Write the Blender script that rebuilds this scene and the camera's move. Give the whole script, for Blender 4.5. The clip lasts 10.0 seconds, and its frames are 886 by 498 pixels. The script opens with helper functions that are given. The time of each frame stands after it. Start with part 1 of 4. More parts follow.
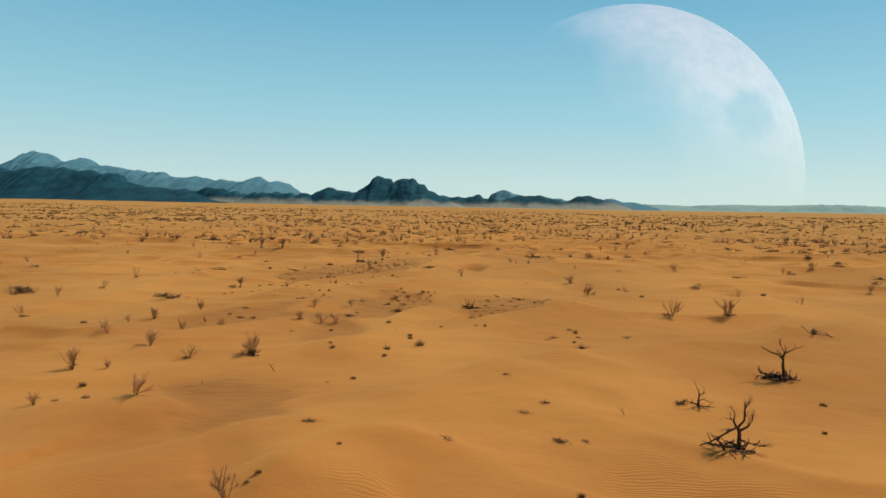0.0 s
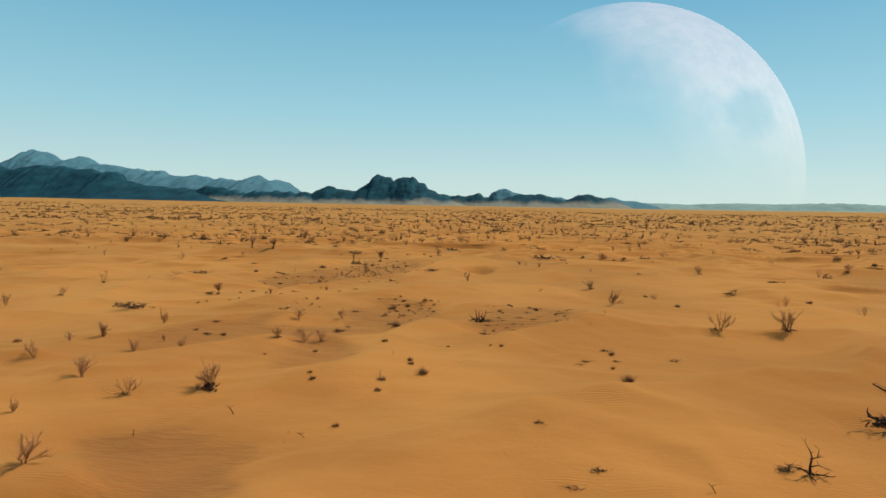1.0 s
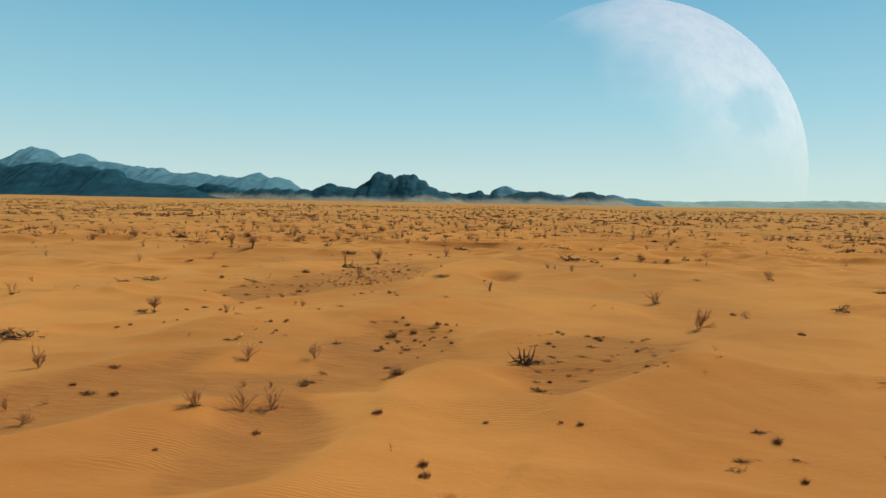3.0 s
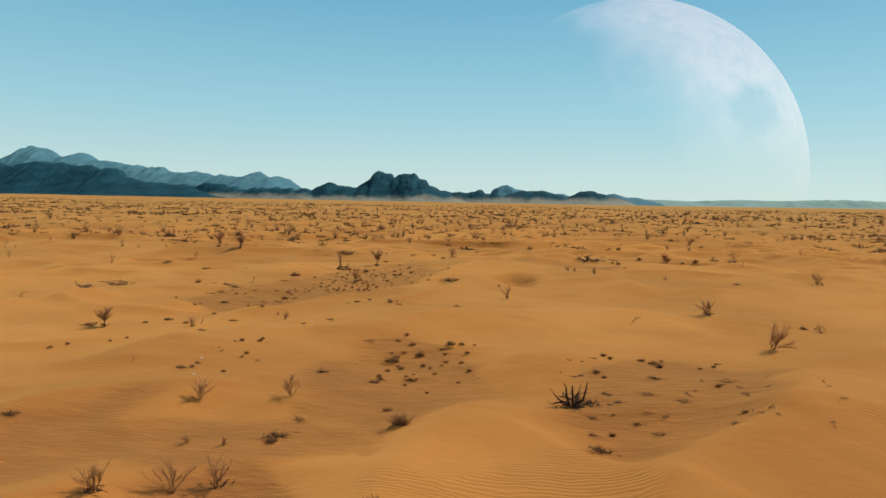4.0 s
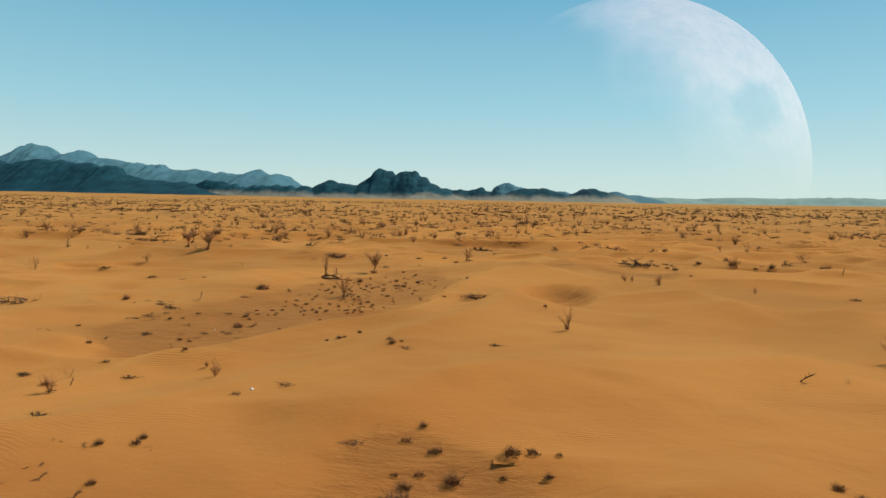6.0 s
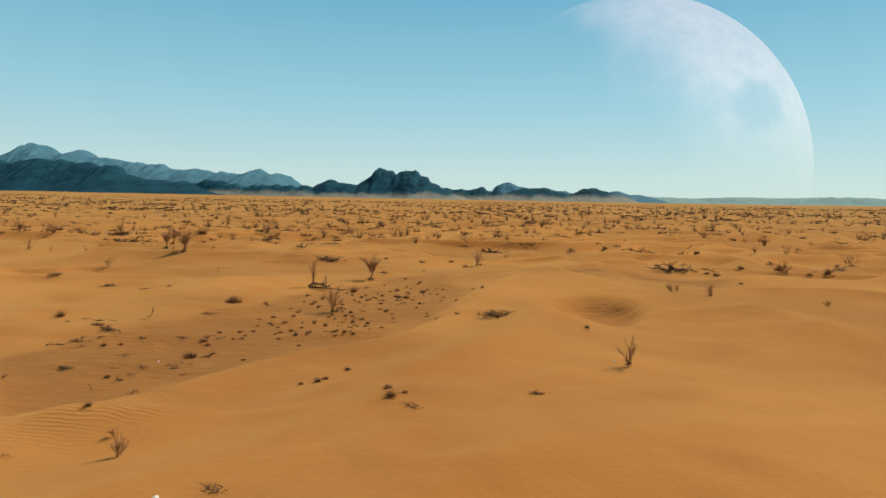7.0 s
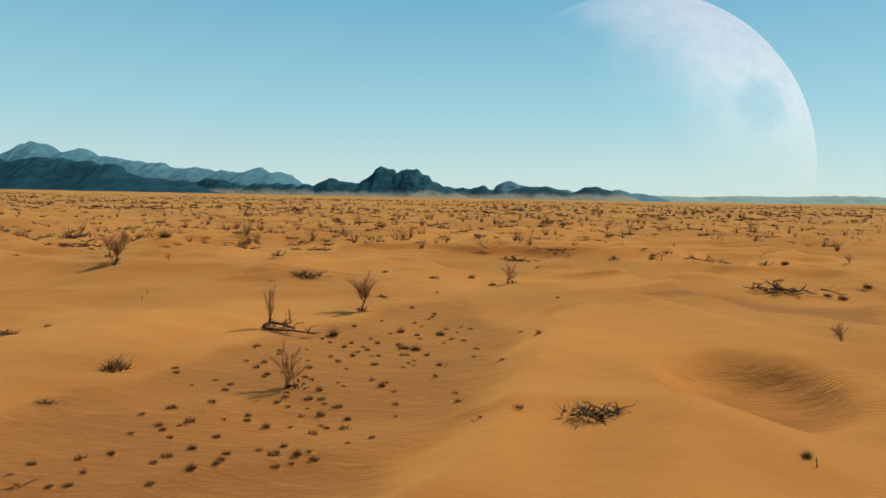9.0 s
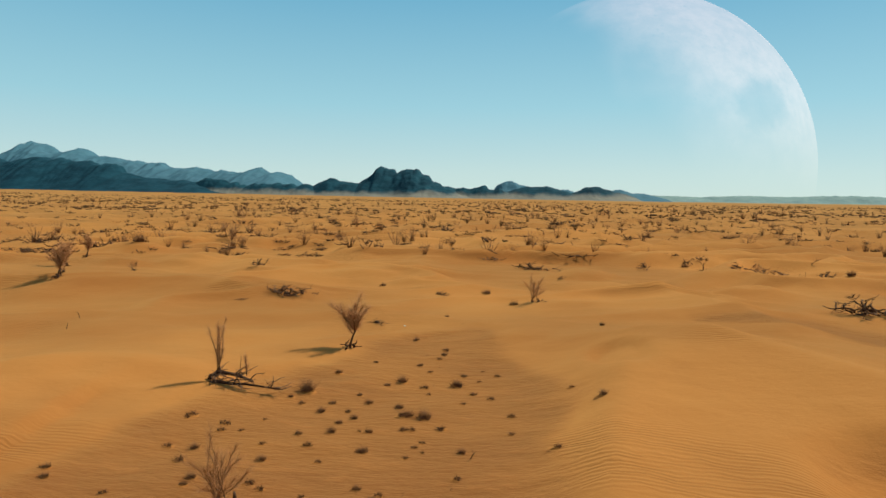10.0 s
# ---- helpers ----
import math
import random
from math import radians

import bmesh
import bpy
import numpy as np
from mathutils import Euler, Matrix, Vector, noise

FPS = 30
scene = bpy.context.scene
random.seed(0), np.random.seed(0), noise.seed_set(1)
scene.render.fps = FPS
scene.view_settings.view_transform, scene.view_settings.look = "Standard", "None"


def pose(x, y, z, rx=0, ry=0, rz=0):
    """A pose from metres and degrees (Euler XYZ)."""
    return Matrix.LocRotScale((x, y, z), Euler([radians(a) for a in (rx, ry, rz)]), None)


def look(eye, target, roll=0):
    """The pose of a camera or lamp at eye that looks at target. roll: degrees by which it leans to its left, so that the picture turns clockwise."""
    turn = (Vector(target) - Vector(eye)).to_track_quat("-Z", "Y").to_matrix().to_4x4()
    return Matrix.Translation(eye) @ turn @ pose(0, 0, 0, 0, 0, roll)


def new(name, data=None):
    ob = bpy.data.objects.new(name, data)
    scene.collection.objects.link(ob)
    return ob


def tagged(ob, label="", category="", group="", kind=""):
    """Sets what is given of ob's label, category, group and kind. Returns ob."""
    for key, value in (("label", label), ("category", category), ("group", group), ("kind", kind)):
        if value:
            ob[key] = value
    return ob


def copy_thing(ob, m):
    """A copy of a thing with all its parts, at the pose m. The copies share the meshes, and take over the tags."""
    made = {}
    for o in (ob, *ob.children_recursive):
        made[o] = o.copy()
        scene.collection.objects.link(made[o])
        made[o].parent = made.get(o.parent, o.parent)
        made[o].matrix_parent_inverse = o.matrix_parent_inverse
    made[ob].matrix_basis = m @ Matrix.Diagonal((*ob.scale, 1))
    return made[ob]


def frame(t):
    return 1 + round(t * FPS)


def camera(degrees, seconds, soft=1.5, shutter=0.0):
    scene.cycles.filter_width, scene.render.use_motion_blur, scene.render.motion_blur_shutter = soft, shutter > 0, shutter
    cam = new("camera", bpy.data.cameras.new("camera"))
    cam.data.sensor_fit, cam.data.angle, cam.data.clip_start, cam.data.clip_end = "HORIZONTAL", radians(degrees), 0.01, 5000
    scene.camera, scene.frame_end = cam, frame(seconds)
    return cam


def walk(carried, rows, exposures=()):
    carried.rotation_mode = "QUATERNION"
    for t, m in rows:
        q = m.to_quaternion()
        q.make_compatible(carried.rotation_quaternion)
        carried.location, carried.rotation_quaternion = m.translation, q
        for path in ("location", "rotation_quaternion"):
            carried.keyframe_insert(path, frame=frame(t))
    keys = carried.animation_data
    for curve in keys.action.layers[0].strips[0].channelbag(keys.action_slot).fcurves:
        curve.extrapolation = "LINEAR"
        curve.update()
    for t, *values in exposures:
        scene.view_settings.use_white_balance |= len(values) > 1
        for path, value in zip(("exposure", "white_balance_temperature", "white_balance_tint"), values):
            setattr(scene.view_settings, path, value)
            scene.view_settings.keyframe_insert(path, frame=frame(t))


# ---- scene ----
# ---- the camera and its walk ----
cam = camera(70.0, 10.0)
PATH = [
    (0, (6.661, -3.210, 8.113), (6.483, -1.223, 7.978)),
    (0.5, (6.127, 0.438, 7.979), (5.948, 2.425, 7.842)),
    (1, (5.578, 4.171, 7.881), (5.400, 6.158, 7.742)),
    (1.5, (5.020, 7.901, 7.733), (4.841, 9.888, 7.592)),
    (2, (4.441, 11.585, 7.566), (4.263, 13.572, 7.424)),
    (2.5, (3.814, 15.222, 7.359), (3.635, 17.208, 7.214)),
    (4, (1.856, 26.141, 6.638), (1.675, 28.127, 6.489)),
    (4.5, (1.282, 29.446, 6.453), (1.101, 31.433, 6.302)),
    (5, (0.603, 33.346, 6.237), (0.421, 35.332, 6.086)),
    (5.5, (-0.014, 36.709, 6.094), (-0.197, 38.695, 5.940)),
    (7, (-1.905, 47.705, 5.592), (-2.090, 49.690, 5.435)),
    (7.5, (-2.479, 50.934, 5.469), (-2.665, 52.919, 5.311)),
    (8, (-3.168, 54.749, 5.399), (-3.354, 56.734, 5.240)),
    (8.5, (-3.721, 58.024, 5.358), (-3.908, 60.009, 5.197)),
    (9, (-4.398, 61.872, 5.293), (-4.586, 63.856, 5.132)),
    (9.5, (-4.949, 65.139, 5.275), (-5.137, 67.124, 5.113)),
    (10, (-5.606, 69.109, 5.269), (-5.795, 71.093, 5.108)),
]
walk(cam, [(t, look(eye, target, 0.78)) for t, eye, target in PATH])

# ---- light: a clear hazy sky, sun high on one side and a little ahead ----
SUN_TURN, SUN_HEIGHT = radians(54), radians(46)
world = bpy.data.worlds.new("sky")
scene.world = world
world.use_nodes = True
nt = world.node_tree
sky = nt.nodes.new("ShaderNodeTexSky")
sky.sky_type, sky.sun_disc = "NISHITA", False
sky.sun_elevation, sky.sun_rotation = SUN_HEIGHT, SUN_TURN
sky.altitude, sky.air_density, sky.dust_density, sky.ozone_density = 1000, 0.85, 0.0, 1.4
faint = nt.nodes.new("ShaderNodeVectorMath")
faint.operation = "SCALE"
faint.inputs["Scale"].default_value = 0.10
nt.links.new(sky.outputs[0], faint.inputs[0])
# the desert's dust evens the sky out: pale towards the horizon all round, dull and dusty overhead
way = nt.nodes.new("ShaderNodeTexCoord")
up = nt.nodes.new("ShaderNodeSeparateXYZ")
nt.links.new(way.outputs["Generated"], up.inputs[0])
haze = nt.nodes.new("ShaderNodeValToRGB")
for k, (at_height, tone) in enumerate(((0.0, (0.57, 0.74, 0.71)), (0.04, (0.54, 0.73, 0.715)), (0.14, (0.345, 0.645, 0.73)), (0.29, (0.175, 0.47, 0.645)), (0.42, (0.14, 0.26, 0.36)),
                                       (0.6, (0.13, 0.17, 0.21)), (1.0, (0.12, 0.13, 0.145)))):
    stop = haze.color_ramp.elements[k] if k < 2 else haze.color_ramp.elements.new(at_height)
    stop.position, stop.color = at_height, (*tone, 1)
nt.links.new(up.outputs["Z"], haze.inputs[0])
blend = nt.nodes.new("ShaderNodeMix")
blend.data_type = "RGBA"
blend.inputs[0].default_value = 0.88
nt.links.new(faint.outputs[0], blend.inputs[6])
nt.links.new(haze.outputs[0], blend.inputs[7])
bg = nt.nodes["Background"]
bg.inputs[1].default_value = 1.0
nt.links.new(blend.outputs[2], bg.inputs[0])
sun = new("sun", bpy.data.lights.new("sun", "SUN"))
sun.data.energy, sun.data.angle, sun.data.color = 4.5, radians(1.0), (1.0, 0.90, 0.74)
sun.matrix_world = look((math.sin(SUN_TURN) * math.cos(SUN_HEIGHT) * 100, math.cos(SUN_TURN) * math.cos(SUN_HEIGHT) * 100, math.sin(SUN_HEIGHT) * 100), (0, 0, 0))


# ---- materials ----
class Shade:
    """A node material with a few short cuts."""

    def __init__(self, name, roughness=0.9, specular=0.2):
        self.m = bpy.data.materials.new(name)
        self.m.use_nodes = True
        self.t = self.m.node_tree
        self.p = self.t.nodes["Principled BSDF"]
        self.p.inputs["Roughness"].default_value = roughness
        self.p.inputs["Specular IOR Level"].default_value = specular
        self.place = self.t.nodes.new("ShaderNodeNewGeometry").outputs["Position"]

    def link(self, a, b):
        self.t.links.new(a, b)

    def mapped(self, scale, turn=(0, 0, 0), source=None):
        n = self.t.nodes.new("ShaderNodeMapping")
        n.inputs["Scale"].default_value = scale
        n.inputs["Rotation"].default_value = turn
        self.link(source or self.place, n.inputs[0])
        return n.outputs[0]

    def noise(self, scale, detail=4.0, stretch=(1, 1, 1), source=None, rough=0.5):
        n = self.t.nodes.new("ShaderNodeTexNoise")
        n.inputs["Scale"].default_value, n.inputs["Detail"].default_value = scale, detail
        n.inputs["Roughness"].default_value = rough
        self.link(self.mapped(stretch, source=source), n.inputs["Vector"])
        return n.outputs["Fac"]

    def range(self, v, a, b, lo=0.0, hi=1.0):
        n = self.t.nodes.new("ShaderNodeMapRange")
        n.interpolation_type = "SMOOTHSTEP"
        for i, x in zip((1, 2, 3, 4), (a, b, lo, hi)):
            n.inputs[i].default_value = x
        self.link(v, n.inputs[0])
        return n.outputs[0]

    def math(self, op, a, b):
        n = self.t.nodes.new("ShaderNodeMath")
        n.operation = op
        for i, x in enumerate((a, b)):
            if isinstance(x, (int, float)):
                n.inputs[i].default_value = x
            else:
                self.link(x, n.inputs[i])
        return n.outputs[0]

    def mix(self, fac, a, b):
        n = self.t.nodes.new("ShaderNodeMix")
        n.data_type = "RGBA"
        self.link(fac, n.inputs[0])
        for i, x in ((6, a), (7, b)):
            if isinstance(x, tuple):
                n.inputs[i].default_value = (*x, 1)
            else:
                self.link(x, n.inputs[i])
        return n.outputs[2]

    def bump(self, height, distance, strength=1.0, under=None):
        n = self.t.nodes.new("ShaderNodeBump")
        n.inputs["Distance"].default_value, n.inputs["Strength"].default_value = distance, strength
        self.link(height, n.inputs["Height"])
        if under:
            self.link(under, n.inputs["Normal"])
        return n.outputs[0]

    def done(self, colour, normal=None):
        self.link(colour, self.p.inputs["Base Color"])
        if normal:
            self.link(normal, self.p.inputs["Normal"])
        return self.m


def sand_material():
    s = Shade("sand", 1.0, 0.02)
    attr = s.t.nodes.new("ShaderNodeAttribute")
    attr.attribute_name = "gravel_and_shade"
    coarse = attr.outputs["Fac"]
    wide = s.noise(0.045, 5)
    patch = s.noise(0.33, 5, (0.6, 1, 1))
    streak = s.noise(1.5, 6, (0.5, 1.4, 1), rough=0.68)
    grain = s.noise(9.0, 5, (0.7, 1, 1), rough=0.7)
    colour = s.mix(s.range(wide, 0.36, 0.62), (0.317, 0.120, 0.030), (0.445, 0.187, 0.048))
    colour = s.mix(s.range(patch, 0.50, 0.75, 0, 0.45), colour, (0.306, 0.117, 0.031))
    # coarse floors are darker ground; the large bowl gets this tone as painted shade
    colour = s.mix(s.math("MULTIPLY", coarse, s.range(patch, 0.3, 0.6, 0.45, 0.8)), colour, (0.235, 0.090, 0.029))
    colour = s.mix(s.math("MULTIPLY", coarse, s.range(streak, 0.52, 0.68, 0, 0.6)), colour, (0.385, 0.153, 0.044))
    colour = s.mix(s.range(grain, 0.54, 0.78, 0, 0.3), colour, (0.27, 0.100, 0.025))
    # distance haze mixed into the colour: far sand turns greyer
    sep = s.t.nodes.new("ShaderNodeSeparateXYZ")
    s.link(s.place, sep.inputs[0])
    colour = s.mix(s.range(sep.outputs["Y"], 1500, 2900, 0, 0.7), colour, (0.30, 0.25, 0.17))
    # wind ripples, in patches, their crests across the wind
    wander = s.t.nodes.new("ShaderNodeVectorMath")
    wander.operation = "ADD"
    s.link(s.place, wander.inputs[0])
    bend = s.t.nodes.new("ShaderNodeTexNoise")
    bend.inputs["Scale"].default_value, bend.inputs["Detail"].default_value = 0.35, 2.0
    s.link(s.place, bend.inputs["Vector"])
    big = s.t.nodes.new("ShaderNodeVectorMath")
    big.operation = "SCALE"
    big.inputs["Scale"].default_value = 1.1
    s.link(bend.outputs["Color"], big.inputs[0])
    s.link(big.outputs[0], wander.inputs[1])
    wave = s.t.nodes.new("ShaderNodeTexWave")
    wave.wave_type, wave.bands_direction, wave.wave_profile = "BANDS", "Y", "SIN"
    wave.inputs["Scale"].default_value, wave.inputs["Distortion"].default_value = 2.0, 5.0
    wave.inputs["Detail"].default_value, wave.inputs["Detail Scale"].default_value = 2.5, 1.6
    s.link(s.mapped((0.45, 1, 1), (0, 0, 0.10), wander.outputs[0]), wave.inputs["Vector"])
    where = s.range(s.noise(0.16, 3, (0.7, 1.2, 1)), 0.53, 0.66)
    where = s.math("MULTIPLY", where, s.range(coarse, 0.15, 0.7, 1, 0.15))
    rip = s.math("MULTIPLY", wave.outputs["Fac"], where)
    n1 = s.bump(rip, 0.017)
    n2 = s.bump(s.math("MULTIPLY", streak, s.range(coarse, 0, 0.8, 0.12, 1.0)), 0.13, 1.0, n1)
    n3 = s.bump(s.noise(1.3, 5, rough=0.55), 0.035, 1.0, n2)
    n4 = s.bump(grain, 0.010, 1.0, n3)
    # loose grains scatter more light at a grazing view
    s.p.inputs["Sheen Weight"].default_value, s.p.inputs["Sheen Roughness"].default_value = 0.5, 0.5
    s.p.inputs["Sheen Tint"].default_value = (1.0, 0.56, 0.18, 1)
    return s.done(colour, n4)


def rock_material(name, dark, light, scale=0.02, drift_haze=0.0):
    """Weathered rock, its tones tinted for haze; the last argument pales the lower slopes with blown sand and haze."""
    s = Shade(name, 0.95, 0.1)
    big = s.noise(scale, 6, (1, 1, 3.5), rough=0.6)
    fine = s.noise(scale * 5, 4, (1, 1, 3))
    colour = s.mix(s.range(big, 0.36, 0.64), dark, light)
    if drift_haze:
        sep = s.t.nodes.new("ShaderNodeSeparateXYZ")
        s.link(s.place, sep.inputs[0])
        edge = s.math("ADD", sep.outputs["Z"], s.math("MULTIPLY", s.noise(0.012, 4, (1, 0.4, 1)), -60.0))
        # pale foot: blown sand, with haze put into the same tint
        colour = s.mix(s.range(edge, -18, 14, drift_haze, 0), colour, (0.38, 0.36, 0.28))
    return s.done(colour, s.bump(fine, 2.0))


def wood_material(name, dark, light, scale=14.0):
    s = Shade(name, 0.85, 0.2)
    s.place = s.t.nodes.new("ShaderNodeTexCoord").outputs["Object"]
    info = s.t.nodes.new("ShaderNodeObjectInfo")
    shift = s.range(info.outputs["Random"], 0, 1, 0.0, 0.5)
    grain = s.noise(scale, 4, (1, 1, 0.25), rough=0.6)
    colour = s.mix(s.math("ADD", s.range(grain, 0.35, 0.7, 0, 0.5), shift), dark, light)
    return s.done(colour, s.bump(grain, 0.01))


SAND = sand_material()
# the blue of ridge and hills is distance haze put into the colour
ROCK_NEAR = rock_material("dark_hazed_rock", (0.006, 0.042, 0.066), (0.012, 0.066, 0.098), 0.010)
ROCK_HILL = rock_material("drifted_hazed_rock", (0.006, 0.044, 0.068), (0.012, 0.072, 0.104), 0.014, 0.6)
# far range: thicker haze painted in as a paler blue base colour
ROCK_FAR = rock_material("haze_tinted_rock", (0.060, 0.165, 0.225), (0.074, 0.190, 0.255), 0.008)
# low hills: their green-grey is haze held in the base colour
ROCK_LOW = rock_material("pale_hazed_rock", (0.20, 0.33, 0.33), (0.25, 0.38, 0.37))
BARK = wood_material("dead_bark", (0.028, 0.0135, 0.0075), (0.095, 0.046, 0.023))
HEART = wood_material("root_crown", (0.050, 0.019, 0.007), (0.14, 0.058, 0.022))
GREY_WOOD = wood_material("weathered_wood", (0.07, 0.041, 0.025), (0.23, 0.14, 0.085))
TWIG = wood_material("dry_twig", (0.40, 0.195, 0.080), (0.58, 0.30, 0.13))
STEM = wood_material("shrub_stem", (0.085, 0.042, 0.021), (0.22, 0.115, 0.055))
STRAW = wood_material("dry_grass", (0.13, 0.058, 0.024), (0.32, 0.155, 0.062))
STONE = wood_material("pale_stone", (0.55, 0.50, 0.43), (0.75, 0.70, 0.62), 6)


# ---- the ground's shape ----
def lattice(ix, iy, seed):
    h = (ix.astype(np.int64) * 374761393 + iy.astype(np.int64) * 668265263 + seed * 974711) & 0xFFFFFFFF
    h = ((h ^ (h >> 13)) * 1274126177) & 0xFFFFFFFF
    return ((h ^ (h >> 16)) & 0xFFFF) / 32767.5 - 1.0


def smooth_noise(x, y, seed=0):
    """Value noise from -1 to 1 on arrays."""
    x0, y0 = np.floor(x), np.floor(y)
    u, v = x - x0, y - y0
    u, v = u * u * u * (u * (6 * u - 15) + 10), v * v * v * (v * (6 * v - 15) + 10)
    a, b = lattice(x0, y0, seed), lattice(x0 + 1, y0, seed)
    c, d = lattice(x0, y0 + 1, seed), lattice(x0 + 1, y0 + 1, seed)
    return (a + (b - a) * u) * (1 - v) + (c + (d - c) * u) * v


def fractal(x, y, seed=0, octaves=4):
    return sum(smooth_noise(x * 2.03 ** k, y * 2.03 ** k, seed + k) * 0.5 ** k for k in range(octaves))


def ramp(a, b, v):
    s = np.clip((v - a) / (b - a), 0, 1)
    return s * s * (3 - 2 * s)


def rounded(points, rounds=2):
    """A crest line with its corners cut off, as wind leaves it."""
    pts = [np.array(p, float) for p in points]
    for _ in range(rounds):
        cut = [pts[0]]
        for a, b in zip(pts, pts[1:]):
            cut += [a * 0.75 + b * 0.25, a * 0.25 + b * 0.75]
        pts = cut + [pts[-1]]
    return np.array(pts)


class Dune:
    """A low dune: its crest runs along the points; left and right are the widths of its flanks, seen along the crest."""

    def __init__(self, height, left, right, *points):
        self.height, self.left, self.right, self.line = height, left, right, rounded(points)
        reach = 2.6 * max(left, right)
        self.low, self.high = self.line.min(0) - reach, self.line.max(0) + reach

    def add(self, x, y, z):
        near = (x > self.low[0]) & (x < self.high[0]) & (y > self.low[1]) & (y < self.high[1])
        if not near.any():
            return
        px, py = x[near], y[near]
        best, side, along = np.full(px.shape, 1e9), np.zeros(px.shape), np.zeros(px.shape)
        steps = np.diff(self.line, axis=0)
        lengths = np.hypot(steps[:, 0], steps[:, 1])
        total, gone = lengths.sum(), 0.0
        for (ax, ay), (dx, dy), n in zip(self.line, steps, lengths):
            s = np.clip(((px - ax) * dx + (py - ay) * dy) / (n * n), 0, 1)
            ex, ey = px - ax - s * dx, py - ay - s * dy
            d = np.hypot(ex, ey)
            hit = d < best
            best, side, along = np.where(hit, d, best), np.where(hit, dx * ey - dy * ex, side), np.where(hit, gone + s * n, along)
            gone += n
        width = np.where(side > 0, self.left, self.right)
        ends = ramp(0, min(4.0, 0.4 * total), along) * (1 - ramp(total - min(4.0, 0.4 * total), total, along))
        z[near] += 1.3 * self.height * (0.25 + 0.75 * ends) * np.exp(-(np.sqrt(best ** 2 + 0.015) / width) ** 1.18)


DUNES = (
    Dune(0.55, 1.6, 4.5, (-25, 31), (-20.7, 34.6), (-17.3, 33.6), (-14.5, 31.3)),
    Dune(0.60, 1.3, 4.2, (-15.5, 30), (-13.4, 31.9), (-10.6, 34.9), (-8.5, 38), (-5.8, 41.4)),
    Dune(0.38, 1.2, 5.0, (-4.8, 29.5), (-3.6, 32), (-2.4, 33.6), (-1.3, 35.8), (-1.3, 38.5), (-0.8, 41.8), (0.3, 45), (1.4, 46.6), (3.6, 47.6)),
    Dune(0.65, 1.8, 6.0, (3.5, 26.5), (8, 29.2), (12, 31.2), (17, 33.6), (21.5, 36.5), (26, 39.5), (35, 46)),
    Dune(0.55, 1.1, 5.0, (-14, 18), (-8.8, 20.6), (-7, 21.2), (-5, 19.2), (-4, 17.6)),
    Dune(0.40, 1.2, 4.0, (-4.2, 17.6), (-2.4, 19.2), (-0.5, 19.6), (1.5, 19.2)),
    Dune(0.50, 1.4, 4.0, (-0.8, 12), (0, 15.6), (0.8, 17.6), (2.1, 18.6), (4.3, 18.4), (6.5, 17.2)),
    Dune(0.25, 2.5, 3.0, (-0.8, 22), (2.3, 23.3), (4.6, 25.2), (7.2, 26.8)),
    Dune(0.65, 1.3, 5.5, (4.5, 37.5), (6.3, 42), (9.2, 44.5), (12, 47.7), (13.6, 51), (14.1, 53.6)),
    Dune(0.55, 2.0, 4.5, (13.6, 53), (17.6, 54.7), (20.2, 53.5), (25, 52.3), (32, 54)),
    Dune(0.45, 1.8, 3.2, (-17.5, 39), (-15, 41), (-13, 45), (-9.7, 47.5), (-5.8, 47.8)),
)
RIDGES = (
    Dune(0.50, 1.8, 4.0, (-16, 49), (-13.2, 54.2), (-11.2, 56), (-9.2, 58), (-6.9, 60.3), (-4.5, 64), (-1.5, 67)),
    Dune(0.70, 3.5, 5.5, (-5.5, 53.5), (-3.5, 57.9), (0.5, 61.6), (3.7, 62.9), (8.6, 63.5), (13, 65.5)),
    Dune(0.22, 1.6, 2.5, (1, 51.5), (3.5, 53.3), (6.5, 52.6)),
    Dune(0.16, 2.0, 3.0, (-11.3, 63.7), (-9.2, 66.6), (-5.2, 67.6), (-2.5, 70.6)),
    Dune(0.50, 1.2, 3.6, (-14.5, 60.5), (-11.9, 64), (-10.7, 67), (-9, 69.3), (-7, 71), (-5.3, 73), (-4.5, 75.5), (-3.6, 80.7), (-2.5, 86), (-1, 92)),
    Dune(0.60, 2.0, 4.0, (-9.5, 63.8), (-6.4, 64.8), (-4.6, 67.5), (-2.8, 70.8), (-1.5, 72.8), (-0.7, 75.3), (0.2, 77.8), (1.6, 79.6)),
    Dune(0.70, 2.6, 4.5, (-0.6, 94), (2.2, 89.7), (5, 86.6), (7.9, 83.8), (10.4, 81.5), (11.4, 77.5), (13.8, 73)),
    Dune(0.50, 1.6, 3.8, (-23, 82), (-20, 84.6), (-18.9, 86.5), (-17.5, 87.5), (-15.5, 87.5), (-13.5, 86)),
    Dune(0.40, 1.6, 3.2, (-4.2, 93.6), (-1, 92.4), (1, 91.1), (3.5, 90.8), (8, 89.4)),
    Dune(0.55, 1.8, 3.5, (1.8, 109), (2.8, 106), (5.5, 100.4), (7, 94)),
    Dune(0.55, 1.8, 4.0, (-34, 99), (-28, 103), (-21, 104.4), (-14, 100.5)),
    Dune(0.50, 2.5, 4.0, (25, 57), (30, 54), (37, 47)),
    Dune(0.55, 1.8, 4.0, (-30, 64), (-25, 66), (-20, 65.5), (-16, 63)),
    Dune(0.55, 2.0, 4.5, (14, 76), (20, 74.5), (27, 77), (33, 76)),
    Dune(0.55, 2.0, 4.5, (12, 95), (18, 97), (25, 95), (30, 97)),
)
